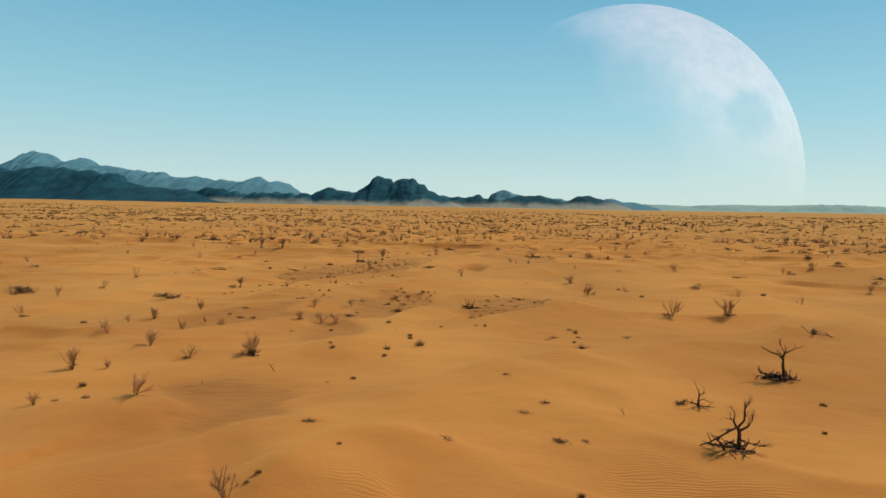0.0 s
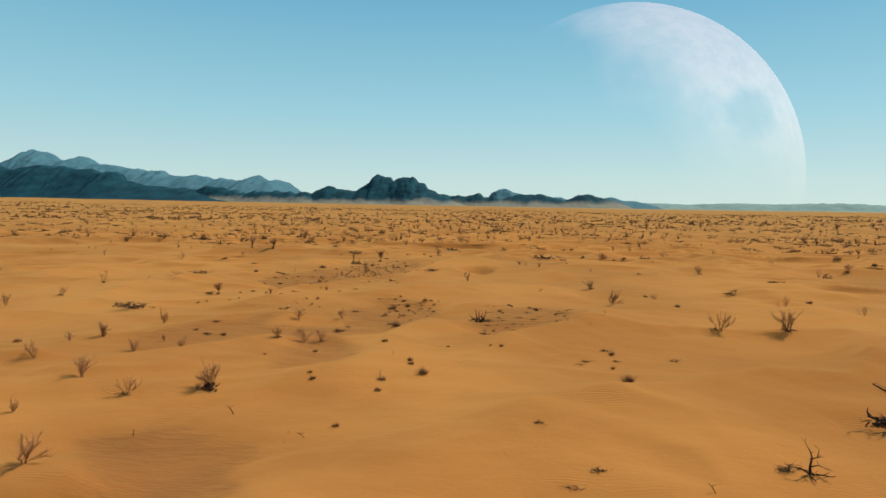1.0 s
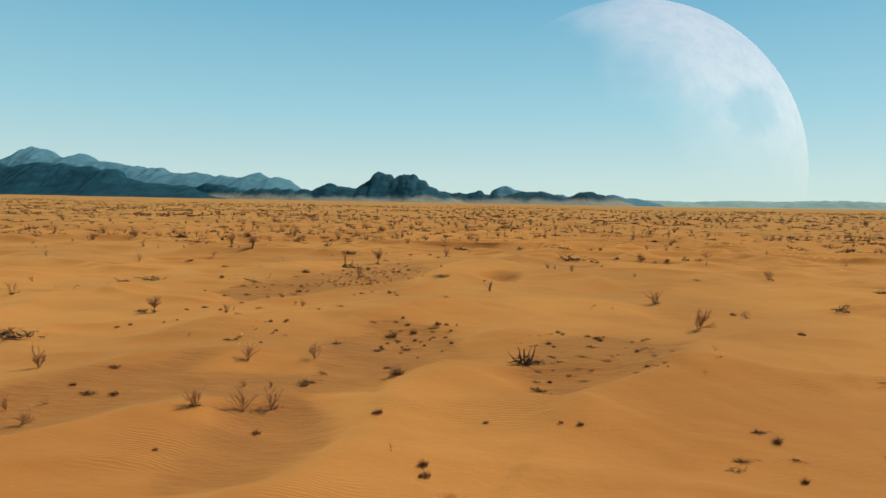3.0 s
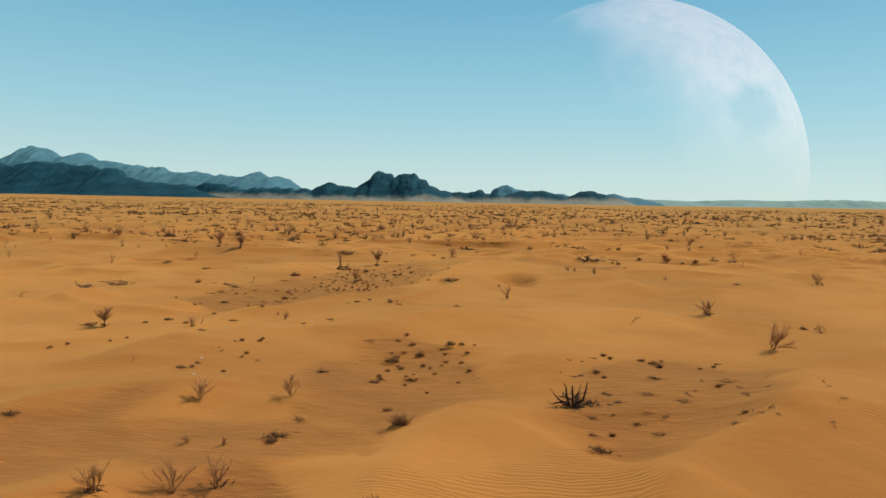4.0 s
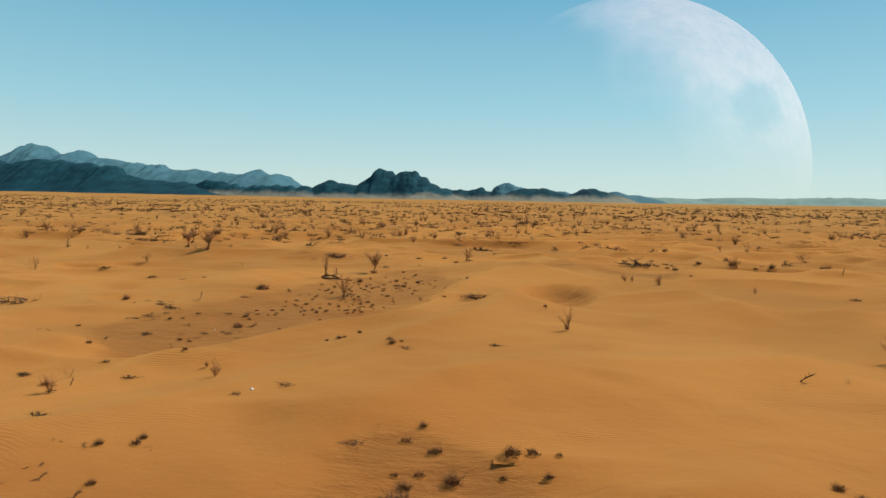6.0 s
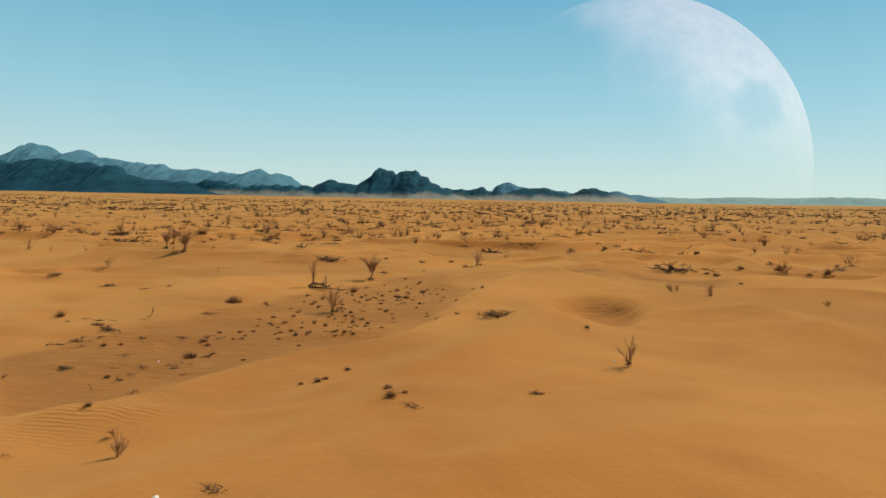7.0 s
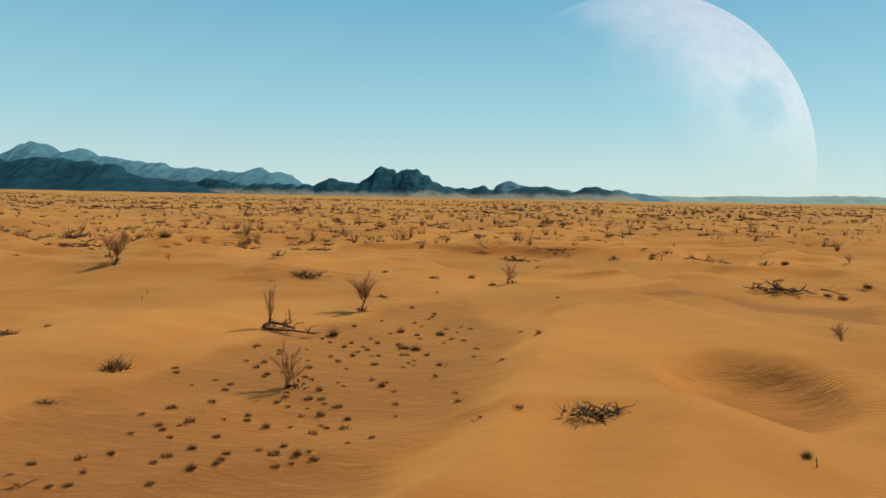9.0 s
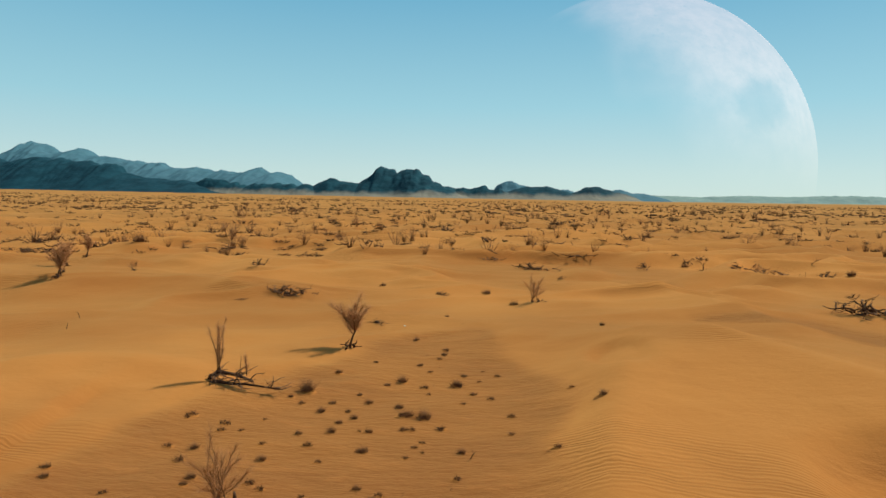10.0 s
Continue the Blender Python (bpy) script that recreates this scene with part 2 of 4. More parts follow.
# steep-sided bowls that the wind has scooped: middle, half widths, depth
BOWLS = ((2.9, 80.5, 2.3, 3.1, 0.62), (-1.9, 89.3, 0.9, 1.6, 0.28))
# broad rises: middle, half widths, height
RISES = ((8, 50, 6, 5, 0.65), (15, 65, 5, 4, 0.35), (-17, 75.5, 4, 5, 0.4), (-5.5, 66, 6, 4.5, -0.6), (-3, 77, 3, 4, -0.15), (-20, 58, 5, 4, 0.25), (-37, 110, 9, 8, 0.6), (2.3, 68.7, 4, 3, 0.3))
# outlines of the flat, coarse floors between the dunes, and of one bowl's painted shade
FLOORS_AND_SHADE = (
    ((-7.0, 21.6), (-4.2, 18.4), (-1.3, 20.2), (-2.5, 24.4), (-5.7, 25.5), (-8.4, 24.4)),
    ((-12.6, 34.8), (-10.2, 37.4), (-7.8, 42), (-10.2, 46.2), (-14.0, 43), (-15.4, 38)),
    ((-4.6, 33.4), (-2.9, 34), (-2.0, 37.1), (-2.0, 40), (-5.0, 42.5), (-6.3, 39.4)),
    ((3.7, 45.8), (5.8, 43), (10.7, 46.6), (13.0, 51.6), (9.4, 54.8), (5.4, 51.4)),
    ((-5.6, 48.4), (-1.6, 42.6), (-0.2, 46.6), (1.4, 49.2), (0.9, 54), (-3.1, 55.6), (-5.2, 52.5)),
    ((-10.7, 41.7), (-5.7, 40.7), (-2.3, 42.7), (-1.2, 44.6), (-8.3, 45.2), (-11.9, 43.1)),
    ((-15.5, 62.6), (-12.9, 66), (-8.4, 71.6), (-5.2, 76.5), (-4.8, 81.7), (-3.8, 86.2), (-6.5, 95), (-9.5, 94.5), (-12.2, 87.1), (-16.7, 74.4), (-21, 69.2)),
    # the large bowl: floor tone laid here for its shaded slip face
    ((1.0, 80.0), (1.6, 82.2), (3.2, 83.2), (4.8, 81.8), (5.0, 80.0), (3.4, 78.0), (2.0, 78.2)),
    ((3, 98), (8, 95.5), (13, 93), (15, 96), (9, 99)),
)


def inside(x, y, outline):
    """Signed distance to an outline, positive inside."""
    pts = np.array(outline, float)
    best, odd = np.full(x.shape, 1e9), np.zeros(x.shape, bool)
    for (ax, ay), (bx, by) in zip(pts, np.roll(pts, -1, 0)):
        dx, dy = bx - ax, by - ay
        s = np.clip(((x - ax) * dx + (y - ay) * dy) / (dx * dx + dy * dy), 0, 1)
        best = np.minimum(best, np.hypot(x - ax - s * dx, y - ay - s * dy))
        crosses = (ay > y) != (by > y)
        odd ^= crosses & (x < ax + (y - ay) * dx / (dy if abs(dy) > 1e-9 else 1e-9))
    return np.where(odd, best, -best)


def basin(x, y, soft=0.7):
    """1 on the flat, coarse floors between the dunes and on the bowl's painted shade."""
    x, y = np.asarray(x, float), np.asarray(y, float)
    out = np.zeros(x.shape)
    for outline in FLOORS_AND_SHADE:
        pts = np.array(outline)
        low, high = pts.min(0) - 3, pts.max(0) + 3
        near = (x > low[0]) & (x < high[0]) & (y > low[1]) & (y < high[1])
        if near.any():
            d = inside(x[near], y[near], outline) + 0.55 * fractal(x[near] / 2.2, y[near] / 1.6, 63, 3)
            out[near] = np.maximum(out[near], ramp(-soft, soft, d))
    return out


def ground_z(x, y):
    x, y = np.broadcast_arrays(np.asarray(x, float), np.asarray(y, float))
    flat, shape = (x.ravel(), y.ravel()), x.shape
    x, y = flat
    shaped = np.exp(-((x / 26) ** 4)) * ramp(8, 20, y) * (1 - ramp(95, 118, y))
    loose = 1 - 0.72 * shaped
    wx, wy = x + 3 * smooth_noise(x / 23, y / 23, 5), y + 4 * smooth_noise(x / 19, y / 19, 9)
    swell = fractal(wx / 17, wy / 8.5, 11, 3)
    z = loose * (0.85 + 0.5 * ramp(70, 150, y)) * (1 - np.abs(swell)) ** 2 - 0.3 * loose
    z = z + 0.16 * smooth_noise(x / 37, y / 29, 21) + ramp(90, 400, np.hypot(x, y - 40)) * 1.1 * smooth_noise(x / 75, y / 46, 31)
    for d in DUNES + RIDGES:
        d.add(x, y, z)
    z = z - 0.18 * basin(x, y, 1.6)
    for cx, cy, rx, ry, rise in RISES:
        z = z + rise * np.exp(-((x - cx) / rx) ** 2 - ((y - cy) / ry) ** 2)
    for cx, cy, rx, ry, depth in BOWLS:
        z = z - depth * np.exp(-(((x - cx) / rx) ** 2 + ((y - cy) / ry) ** 2) ** 3.0)
    z = z + 0.03 * fractal(x / 1.7, y / 1.3, 41, 2) * (1 - ramp(60, 200, np.abs(x) + y * 0.3))
    plain = ramp(300, 1700, y) * 9 * np.clip(0.35 - x / (0.8 * np.maximum(y, 1)), 0, 1.3)
    return (z - 0.45 + plain).reshape(shape)


# ---- ground, mountains, moon ----
def spread(fine0, fine1, step, low, high, grow=1.055):
    """Grid lines: an even stretch, then steps that widen towards both ends."""
    lines = list(np.arange(fine0, fine1 + step / 2, step))
    s, v = step, lines[-1]
    while v < high:
        s *= grow
        v += s
        lines.append(min(v, high))
    s, v = step, lines[0]
    while v > low:
        s *= grow
        v -= s
        lines.insert(0, max(v, low))
    return np.array(lines)


def sheet(name, xs, ys, zs, material):
    """A grid mesh from line positions and heights; zs has a row for each y."""
    nx, ny = len(xs), len(ys)
    gx, gy = (np.meshgrid(xs, ys) if np.ndim(ys) == 1 else (np.tile(xs, (ny, 1)), ys))
    verts = np.stack([gx, gy, zs], -1).reshape(-1, 3)
    i = np.arange((ny - 1) * nx).reshape(ny - 1, nx)[:, :-1].ravel()
    faces = np.stack([i, i + 1, i + nx + 1, i + nx], 1)
    me = bpy.data.meshes.new(name)
    me.from_pydata(verts.tolist(), [], faces.tolist())
    me.materials.append(material)
    me.shade_smooth()
    return new(name, me)


def ground():
    xs, ys = spread(-34, 34, 0.26, -4600, 4600), spread(8, 125, 0.26, -400, 4700, 1.045)
    gx, gy = np.meshgrid(xs, ys)
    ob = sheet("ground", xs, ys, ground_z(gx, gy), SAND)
    a = ob.data.attributes.new("gravel_and_shade", "FLOAT", "POINT")
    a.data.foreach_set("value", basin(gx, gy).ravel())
    tagged(ob, "rolling orange desert sand with wind ripples", "sand", kind="structure")


ground()


def mountain(name, label, y, peaks, material, depth=420, rough=0.16, seed=0, step=6.0, carve=0.6, merge=9):
    """A rocky ridge across the view. peaks: (x, height, half width, steepness: 1 rounded, 2 to 3 a flat-topped butte)."""
    x0 = min(p[0] - 1.6 * p[2] for p in peaks)
    x1 = max(p[0] + 1.6 * p[2] for p in peaks)
    xs, v = np.arange(x0, x1, step), np.linspace(0, 1, 80)
    gx, gv = np.meshgrid(xs, v)
    gd = (gv - 0.62) * depth
    px = gx + 16 * fractal(gx / 90, gd / 140, seed + 3, 3)
    crest = np.zeros_like(gx)
    for cx, h, w, s in peaks:
        u = np.abs(px - cx) / w
        crest = crest + (h * np.exp(-(1.35 * u) ** (1.6 * s))) ** merge
    crest = (0.965 if merge > 6 else 0.83) * crest ** (1 / merge)
    crest = crest * (1 + rough * (0.3 - np.abs(fractal(gx / 75, gd / 240, seed, 4))) + 0.25 * rough * fractal(gx / 17, gd / 60, seed + 9, 2))
    lift = np.where(gv < 0.62, ramp(-0.12, 0.62, gv) ** 1.05, 1 - ramp(0.62, 1.0, gv) * 0.9)
    gully = np.abs(fractal(gx / 95, gd / 130, seed + 7, 5))
    q = np.clip(lift - 0.10 * carve * gully * (1 - lift ** 3) * ramp(0, 0.25, lift), 0, 1)
    # beds of harder rock stand out as steps
    bed = 5 * q + 0.9 * fractal(gx / 160, gd / 160, seed + 5, 2)
    stepped = (np.floor(bed) + ramp(0.5, 0.95, bed - np.floor(bed)) - (bed - 5 * q)) / 5
    q = np.where(q < 0.97, q + 0.07 * carve * (np.clip(stepped, 0, 1) - q), q)
    z = np.maximum(crest, 0) * q + 0.010 * carve * crest * fractal(gx / 20, gd / 20, seed + 11, 3)
    ob = sheet(name, xs, y + gd + 30 * fractal(gx / 200, gv, seed + 2, 2), z + 4 - 14 * (1 - ramp(0, 22, crest)), material)
    ob.location.z = -8
    return tagged(ob, label, "mountain", "desert mountains")


FAR = 1.114
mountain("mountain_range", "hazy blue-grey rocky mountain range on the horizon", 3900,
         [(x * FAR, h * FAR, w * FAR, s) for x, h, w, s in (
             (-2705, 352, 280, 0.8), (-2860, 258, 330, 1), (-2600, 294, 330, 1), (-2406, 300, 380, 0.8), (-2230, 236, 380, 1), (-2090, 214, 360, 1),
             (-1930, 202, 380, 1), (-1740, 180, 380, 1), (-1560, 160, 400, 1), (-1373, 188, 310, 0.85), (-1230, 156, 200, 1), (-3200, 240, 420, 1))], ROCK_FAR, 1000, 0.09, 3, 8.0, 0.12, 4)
mountain("mountain_ridge", "dark rocky ridge with flat cliffs, tinted blue for haze", 3450,
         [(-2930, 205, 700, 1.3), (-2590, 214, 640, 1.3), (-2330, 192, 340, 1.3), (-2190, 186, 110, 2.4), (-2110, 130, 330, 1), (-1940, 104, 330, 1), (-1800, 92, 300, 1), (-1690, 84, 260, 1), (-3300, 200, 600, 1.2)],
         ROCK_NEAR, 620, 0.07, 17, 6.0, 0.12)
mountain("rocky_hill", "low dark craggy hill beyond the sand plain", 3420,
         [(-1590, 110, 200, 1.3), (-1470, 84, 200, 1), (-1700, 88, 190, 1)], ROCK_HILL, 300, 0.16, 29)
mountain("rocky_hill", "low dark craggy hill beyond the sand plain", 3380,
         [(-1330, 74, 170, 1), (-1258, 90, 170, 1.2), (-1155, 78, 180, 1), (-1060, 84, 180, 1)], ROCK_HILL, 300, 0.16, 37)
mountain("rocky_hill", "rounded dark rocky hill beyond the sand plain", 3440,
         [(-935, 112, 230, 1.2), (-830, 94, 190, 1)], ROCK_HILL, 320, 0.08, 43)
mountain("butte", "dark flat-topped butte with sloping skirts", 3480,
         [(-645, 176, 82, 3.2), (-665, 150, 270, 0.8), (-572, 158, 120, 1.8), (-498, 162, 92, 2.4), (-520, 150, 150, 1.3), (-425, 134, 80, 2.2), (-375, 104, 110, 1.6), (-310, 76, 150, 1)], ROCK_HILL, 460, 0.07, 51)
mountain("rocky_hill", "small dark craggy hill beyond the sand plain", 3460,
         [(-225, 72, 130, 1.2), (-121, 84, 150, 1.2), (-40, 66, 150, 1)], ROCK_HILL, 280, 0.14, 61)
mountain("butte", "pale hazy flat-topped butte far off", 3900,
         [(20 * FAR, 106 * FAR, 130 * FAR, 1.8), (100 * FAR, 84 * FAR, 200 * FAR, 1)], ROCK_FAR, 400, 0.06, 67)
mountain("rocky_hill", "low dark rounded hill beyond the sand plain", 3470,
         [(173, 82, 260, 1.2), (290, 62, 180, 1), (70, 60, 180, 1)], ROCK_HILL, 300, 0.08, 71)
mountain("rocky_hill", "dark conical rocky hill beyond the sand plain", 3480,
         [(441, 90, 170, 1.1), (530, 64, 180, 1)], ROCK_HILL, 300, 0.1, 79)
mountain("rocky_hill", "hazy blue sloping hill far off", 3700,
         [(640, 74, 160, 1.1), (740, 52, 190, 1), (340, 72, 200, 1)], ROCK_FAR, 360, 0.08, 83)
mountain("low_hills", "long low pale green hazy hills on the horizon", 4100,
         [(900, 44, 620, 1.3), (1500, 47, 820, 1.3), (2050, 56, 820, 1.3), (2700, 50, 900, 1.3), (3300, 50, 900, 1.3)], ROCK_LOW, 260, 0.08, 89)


def moon():
    """The day moon: the lit part of its face adds light to the sky in front of it, the unlit part none."""
    bm = bmesh.new()
    bmesh.ops.create_uvsphere(bm, u_segments=96, v_segments=48, radius=1)
    bmesh.ops.delete(bm, geom=[v for v in bm.verts if v.co.z < -0.02], context="VERTS")
    me = bpy.data.meshes.new("moon")
    bm.to_mesh(me)
    bm.free()
    me.shade_smooth()
    s = Shade("moon_glow")
    s.place = s.t.nodes.new("ShaderNodeTexCoord").outputs["Object"]
    sep = s.t.nodes.new("ShaderNodeSeparateXYZ")
    s.link(s.place, sep.inputs[0])
    # sunlit side painted as glow: upper right, fading low; the terminator is soft and ragged
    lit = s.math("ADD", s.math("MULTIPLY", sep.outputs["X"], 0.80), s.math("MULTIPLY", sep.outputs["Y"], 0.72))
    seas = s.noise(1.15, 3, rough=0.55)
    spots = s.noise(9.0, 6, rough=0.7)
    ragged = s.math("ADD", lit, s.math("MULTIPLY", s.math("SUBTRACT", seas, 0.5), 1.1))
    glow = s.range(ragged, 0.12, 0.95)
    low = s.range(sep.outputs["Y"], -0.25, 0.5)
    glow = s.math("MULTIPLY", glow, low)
    sea = s.t.nodes.new("ShaderNodeVectorMath")
    sea.operation = "DISTANCE"
    s.link(s.mapped((1, 1, 0)), sea.inputs[0])
    sea.inputs[1].default_value = (0.64, 0.34, 0)
    glow = s.math("MULTIPLY", glow, s.range(s.math("ADD", sea.outputs["Value"], s.math("MULTIPLY", spots, 0.08)), 0.13, 0.24, 0.45, 1))
    pit = s.t.nodes.new("ShaderNodeTexVoronoi")
    pit.inputs["Scale"].default_value = 16
    s.link(s.place, pit.inputs["Vector"])
    glow = s.math("MULTIPLY", glow, s.range(pit.outputs["Distance"], 0.05, 0.25, 0.85, 1))
    glow = s.math("MULTIPLY", glow, s.range(spots, 0.3, 0.7, 0.8, 1.1))
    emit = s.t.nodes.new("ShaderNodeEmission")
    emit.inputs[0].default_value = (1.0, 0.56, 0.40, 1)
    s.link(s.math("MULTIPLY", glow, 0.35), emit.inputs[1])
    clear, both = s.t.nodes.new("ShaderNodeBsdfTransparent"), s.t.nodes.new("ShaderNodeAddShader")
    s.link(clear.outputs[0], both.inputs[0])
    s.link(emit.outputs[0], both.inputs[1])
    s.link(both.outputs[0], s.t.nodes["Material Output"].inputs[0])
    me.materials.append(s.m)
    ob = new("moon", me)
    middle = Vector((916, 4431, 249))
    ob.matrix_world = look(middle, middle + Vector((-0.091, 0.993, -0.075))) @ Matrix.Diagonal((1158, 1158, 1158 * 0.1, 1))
    tagged(ob, "huge pale translucent day moon in the blue sky", "moon", kind="structure")


moon()


# ---- plants and dead wood ----
class Tubes:
    """Tapered tubes gathered into one mesh."""

    def __init__(self):
        self.verts, self.faces = [], []

    def tube(self, points, r0, r1, sides=5):
        base, n = len(self.verts), len(points)
        for k, p in enumerate(points):
            ahead = (points[min(k + 1, n - 1)] - points[max(k - 1, 0)]).normalized()
            side = ahead.orthogonal().normalized()
            other = ahead.cross(side)
            r = r0 + (r1 - r0) * k / (n - 1)
            for j in range(sides):
                a = 2 * math.pi * j / sides
                self.verts.append(p + (side * math.cos(a) + other * math.sin(a)) * r)
        for k in range(n - 1):
            for j in range(sides):
                a, b = base + k * sides + j, base + k * sides + (j + 1) % sides
                self.faces.append((a, b, b + sides, a + sides))
        self.faces.append(tuple(range(base + sides - 1, base - 1, -1)))
        self.faces.append(tuple(range(base + (n - 1) * sides, base + n * sides)))

    def mesh(self, name, material):
        me = bpy.data.meshes.new(name)
        me.from_pydata([tuple(v) for v in self.verts], [], self.faces)
        me.materials.append(material)
        if material is not STONE:
            me.shade_smooth()
        return me


def part(name, tubes, material, parent, label=""):
    ob = new(name, tubes.mesh(name, material))
    ob.parent = parent
    return tagged(ob, label)


def bent(rng, start, way, length, steps, wander, lift=0.0):
    """A crooked line of points that starts in a direction and strays."""
    pts, d = [start.copy()], way.normalized()
    for _ in range(steps):
        d = (d + Vector((rng.gauss(0, wander), rng.gauss(0, wander), rng.gauss(0, wander) + lift))).normalized()
        pts.append(pts[-1] + d * (length / steps))
    return pts


def tilt(rng, out, up):
    a = rng.uniform(0, 2 * math.pi)
    return Vector((math.cos(a) * out, math.sin(a) * out, up))


def haze_of_twigs(rng, lines, count, fork, low=0.07, high=0.22, r=0.0016, first=2):
    """Fine twigs that leave the limbs at a narrow angle and strive upwards."""
    fine = Tubes()
    for _ in range(count):
        pts = rng.choice(lines)
        k = rng.randrange(min(first, len(pts) - 1), len(pts))
        d = (pts[k] - pts[k - 1]).normalized() + Vector((rng.gauss(0, fork), rng.gauss(0, fork), rng.uniform(0.0, 0.45)))
        fine.tube(bent(rng, pts[k - 1].lerp(pts[k], rng.random()), d, rng.uniform(low, high), 2, 0.22, 0.05), r, r * 0.45, 3)
    return fine


def root_mound(rng, count, wide, x=0.0):
    """Black roots and broken wood heaped round a foot."""
    tubes = Tubes()
    for _ in range(count):
        p = Vector((x + rng.gauss(0, wide * 0.42), rng.gauss(0, wide * 0.22), rng.uniform(0.0, 0.10)))
        way = tilt(rng, 1, rng.uniform(-0.1, 0.5))
        way.y *= 0.6
        pts = [Vector((q.x, q.y, max(q.z, -0.01))) for q in bent(rng, p, way, rng.uniform(0.10, 0.30) * (0.5 + wide), 4, 0.35)]
        tubes.tube(pts, rng.uniform(0.014, 0.034) * (0.5 + wide), 0.006, 5)
    return tubes


def shrub(seed, stems=6, twigs=700, lean=(0, 0), out=0.34, fork=0.34, root=0):
    """A leafless broom-like shrub about one metre high."""
    rng = random.Random(seed)
    top = new("desert_shrub")
    limbs = []
    for _ in range(stems):
        wood = Tubes()
        d = tilt(rng, rng.uniform(0.06, out), 1) + Vector((lean[0], lean[1], 0))
        pts = bent(rng, Vector((rng.gauss(0, 0.025), rng.gauss(0, 0.025), -0.06)), d, rng.uniform(0.5, 0.95), 6, 0.2, 0.05)
        wood.tube(pts, rng.uniform(0.006, 0.009), 0.0018, 5)
        fork_line = bent(rng, pts[2], pts[3] - pts[2] + tilt(rng, 0.12, 0.05), rng.uniform(0.25, 0.5), 4, 0.2, 0.05)
        wood.tube(fork_line, 0.005, 0.0018, 4)
        part("stem", wood, STEM, top)
        limbs += [pts, fork_line]
    part("twig_crown", haze_of_twigs(rng, limbs, twigs, fork), TWIG, top, "hazy dry reddish-brown twigs")
    if root:
        part("root_mound", root_mound(rng, root, 0.32, -0.08), BARK, top, "black roots bared by the wind")["kind"] = "stuff"
    return top


def tree(seed, lean=0.12, crown=2600, split=0.34):
    """A small bare tree of height one: a crooked trunk, limbs and a haze of twigs."""
    rng = random.Random(seed)
    top = new("desert_tree")
    trunk = Tubes()
    stem = bent(rng, Vector((0, 0, -0.05)), Vector((lean, rng.gauss(0, 0.05), 1)), split + 0.05, 5, 0.1, 0.05)
    trunk.tube(stem, 0.022, 0.014, 7)
    lines = []
    for _ in range(12):
        d = tilt(rng, rng.uniform(0.15, 0.85), 1)
        pts = bent(rng, stem[rng.choice((-1, -1, -2))], d, rng.uniform(0.34, 0.66), 5, 0.2, 0.05)
        limb = Tubes()
        limb.tube(pts, 0.010, 0.003, 5)
        part("limb", limb, BARK, top)
        lines.append(pts)
    part("trunk", trunk, BARK, top)
    part("twig_crown", haze_of_twigs(rng, lines, crown, 0.95, 0.06, 0.2, 0.0016, 1), TWIG, top, "hazy crown of fine brown twigs")
    part("root_mound", root_mound(rng, 12, 0.16), BARK, top, "black roots at the foot")["kind"] = "stuff"
    return top


def dead_tree(seed, stem, arms, roots=5, crown=60, mound=(0, 0.3, 0.0), reach=(-1, 1), thick=1.0, forks=3):
    """A black gnarled dead tree about one metre high. stem: the trunk's points; arms: lines of points of its main limbs;
    mound: pieces, width and place of the heap at its foot; reach: to which side fallen branches lie."""
    rng = random.Random(seed)
    top = new("dead_tree")
    trunk = Tubes()
    trunk.tube([Vector(p) for p in stem], 0.05, 0.03, 8)
    part("trunk", trunk, BARK, top)
    lines = []
    for arm in arms:
        pts = [Vector(p) + Vector((rng.gauss(0, 0.012), rng.gauss(0, 0.04), rng.gauss(0, 0.012))) for p in arm]
        limb = Tubes()
        limb.tube(pts, 0.026 * thick, 0.009 * thick, 6)
        for _ in range(forks):
            k = rng.randrange(1, len(pts))
            twig = bent(rng, pts[k], (pts[k] - pts[k - 1]).normalized() + tilt(rng, 0.6, 0.3), rng.uniform(0.12, 0.28), 4, 0.25)
            limb.tube(twig, 0.010, 0.003, 5)
            lines.append(twig)
        part("limb", limb, BARK, top)
        lines.append(pts)
    for _ in range(roots):
        d = Vector((rng.uniform(*reach), rng.gauss(0, 0.5), 0.05))
        pts = [Vector((q.x, q.y, max(q.z * 0.4, 0.02))) for q in bent(rng, Vector((rng.gauss(0, 0.12), rng.gauss(0, 0.1), 0.05)), d, rng.uniform(0.35, 0.8), 6, 0.28)]
        fallen = Tubes()
        fallen.tube(pts, 0.032, 0.010, 6)
        for j in (2, 4):
            fallen.tube([Vector((q.x, q.y, max(q.z, 0.015))) for q in bent(rng, pts[j], tilt(rng, 1, 0.3), 0.26, 4, 0.3)], 0.014, 0.005, 5)
        part("fallen_branch", fallen, BARK, top, "black fallen branch at the foot")
    if mound[0]:
        part("root_mound", root_mound(rng, *mound), BARK, top, "black heap of roots and bark")["kind"] = "stuff"
    if crown:
        part("twig_crown", haze_of_twigs(rng, lines, crown, 0.8, 0.06, 0.22, 0.0018, 1), TWIG, top, "sparse brown twigs")
    return top


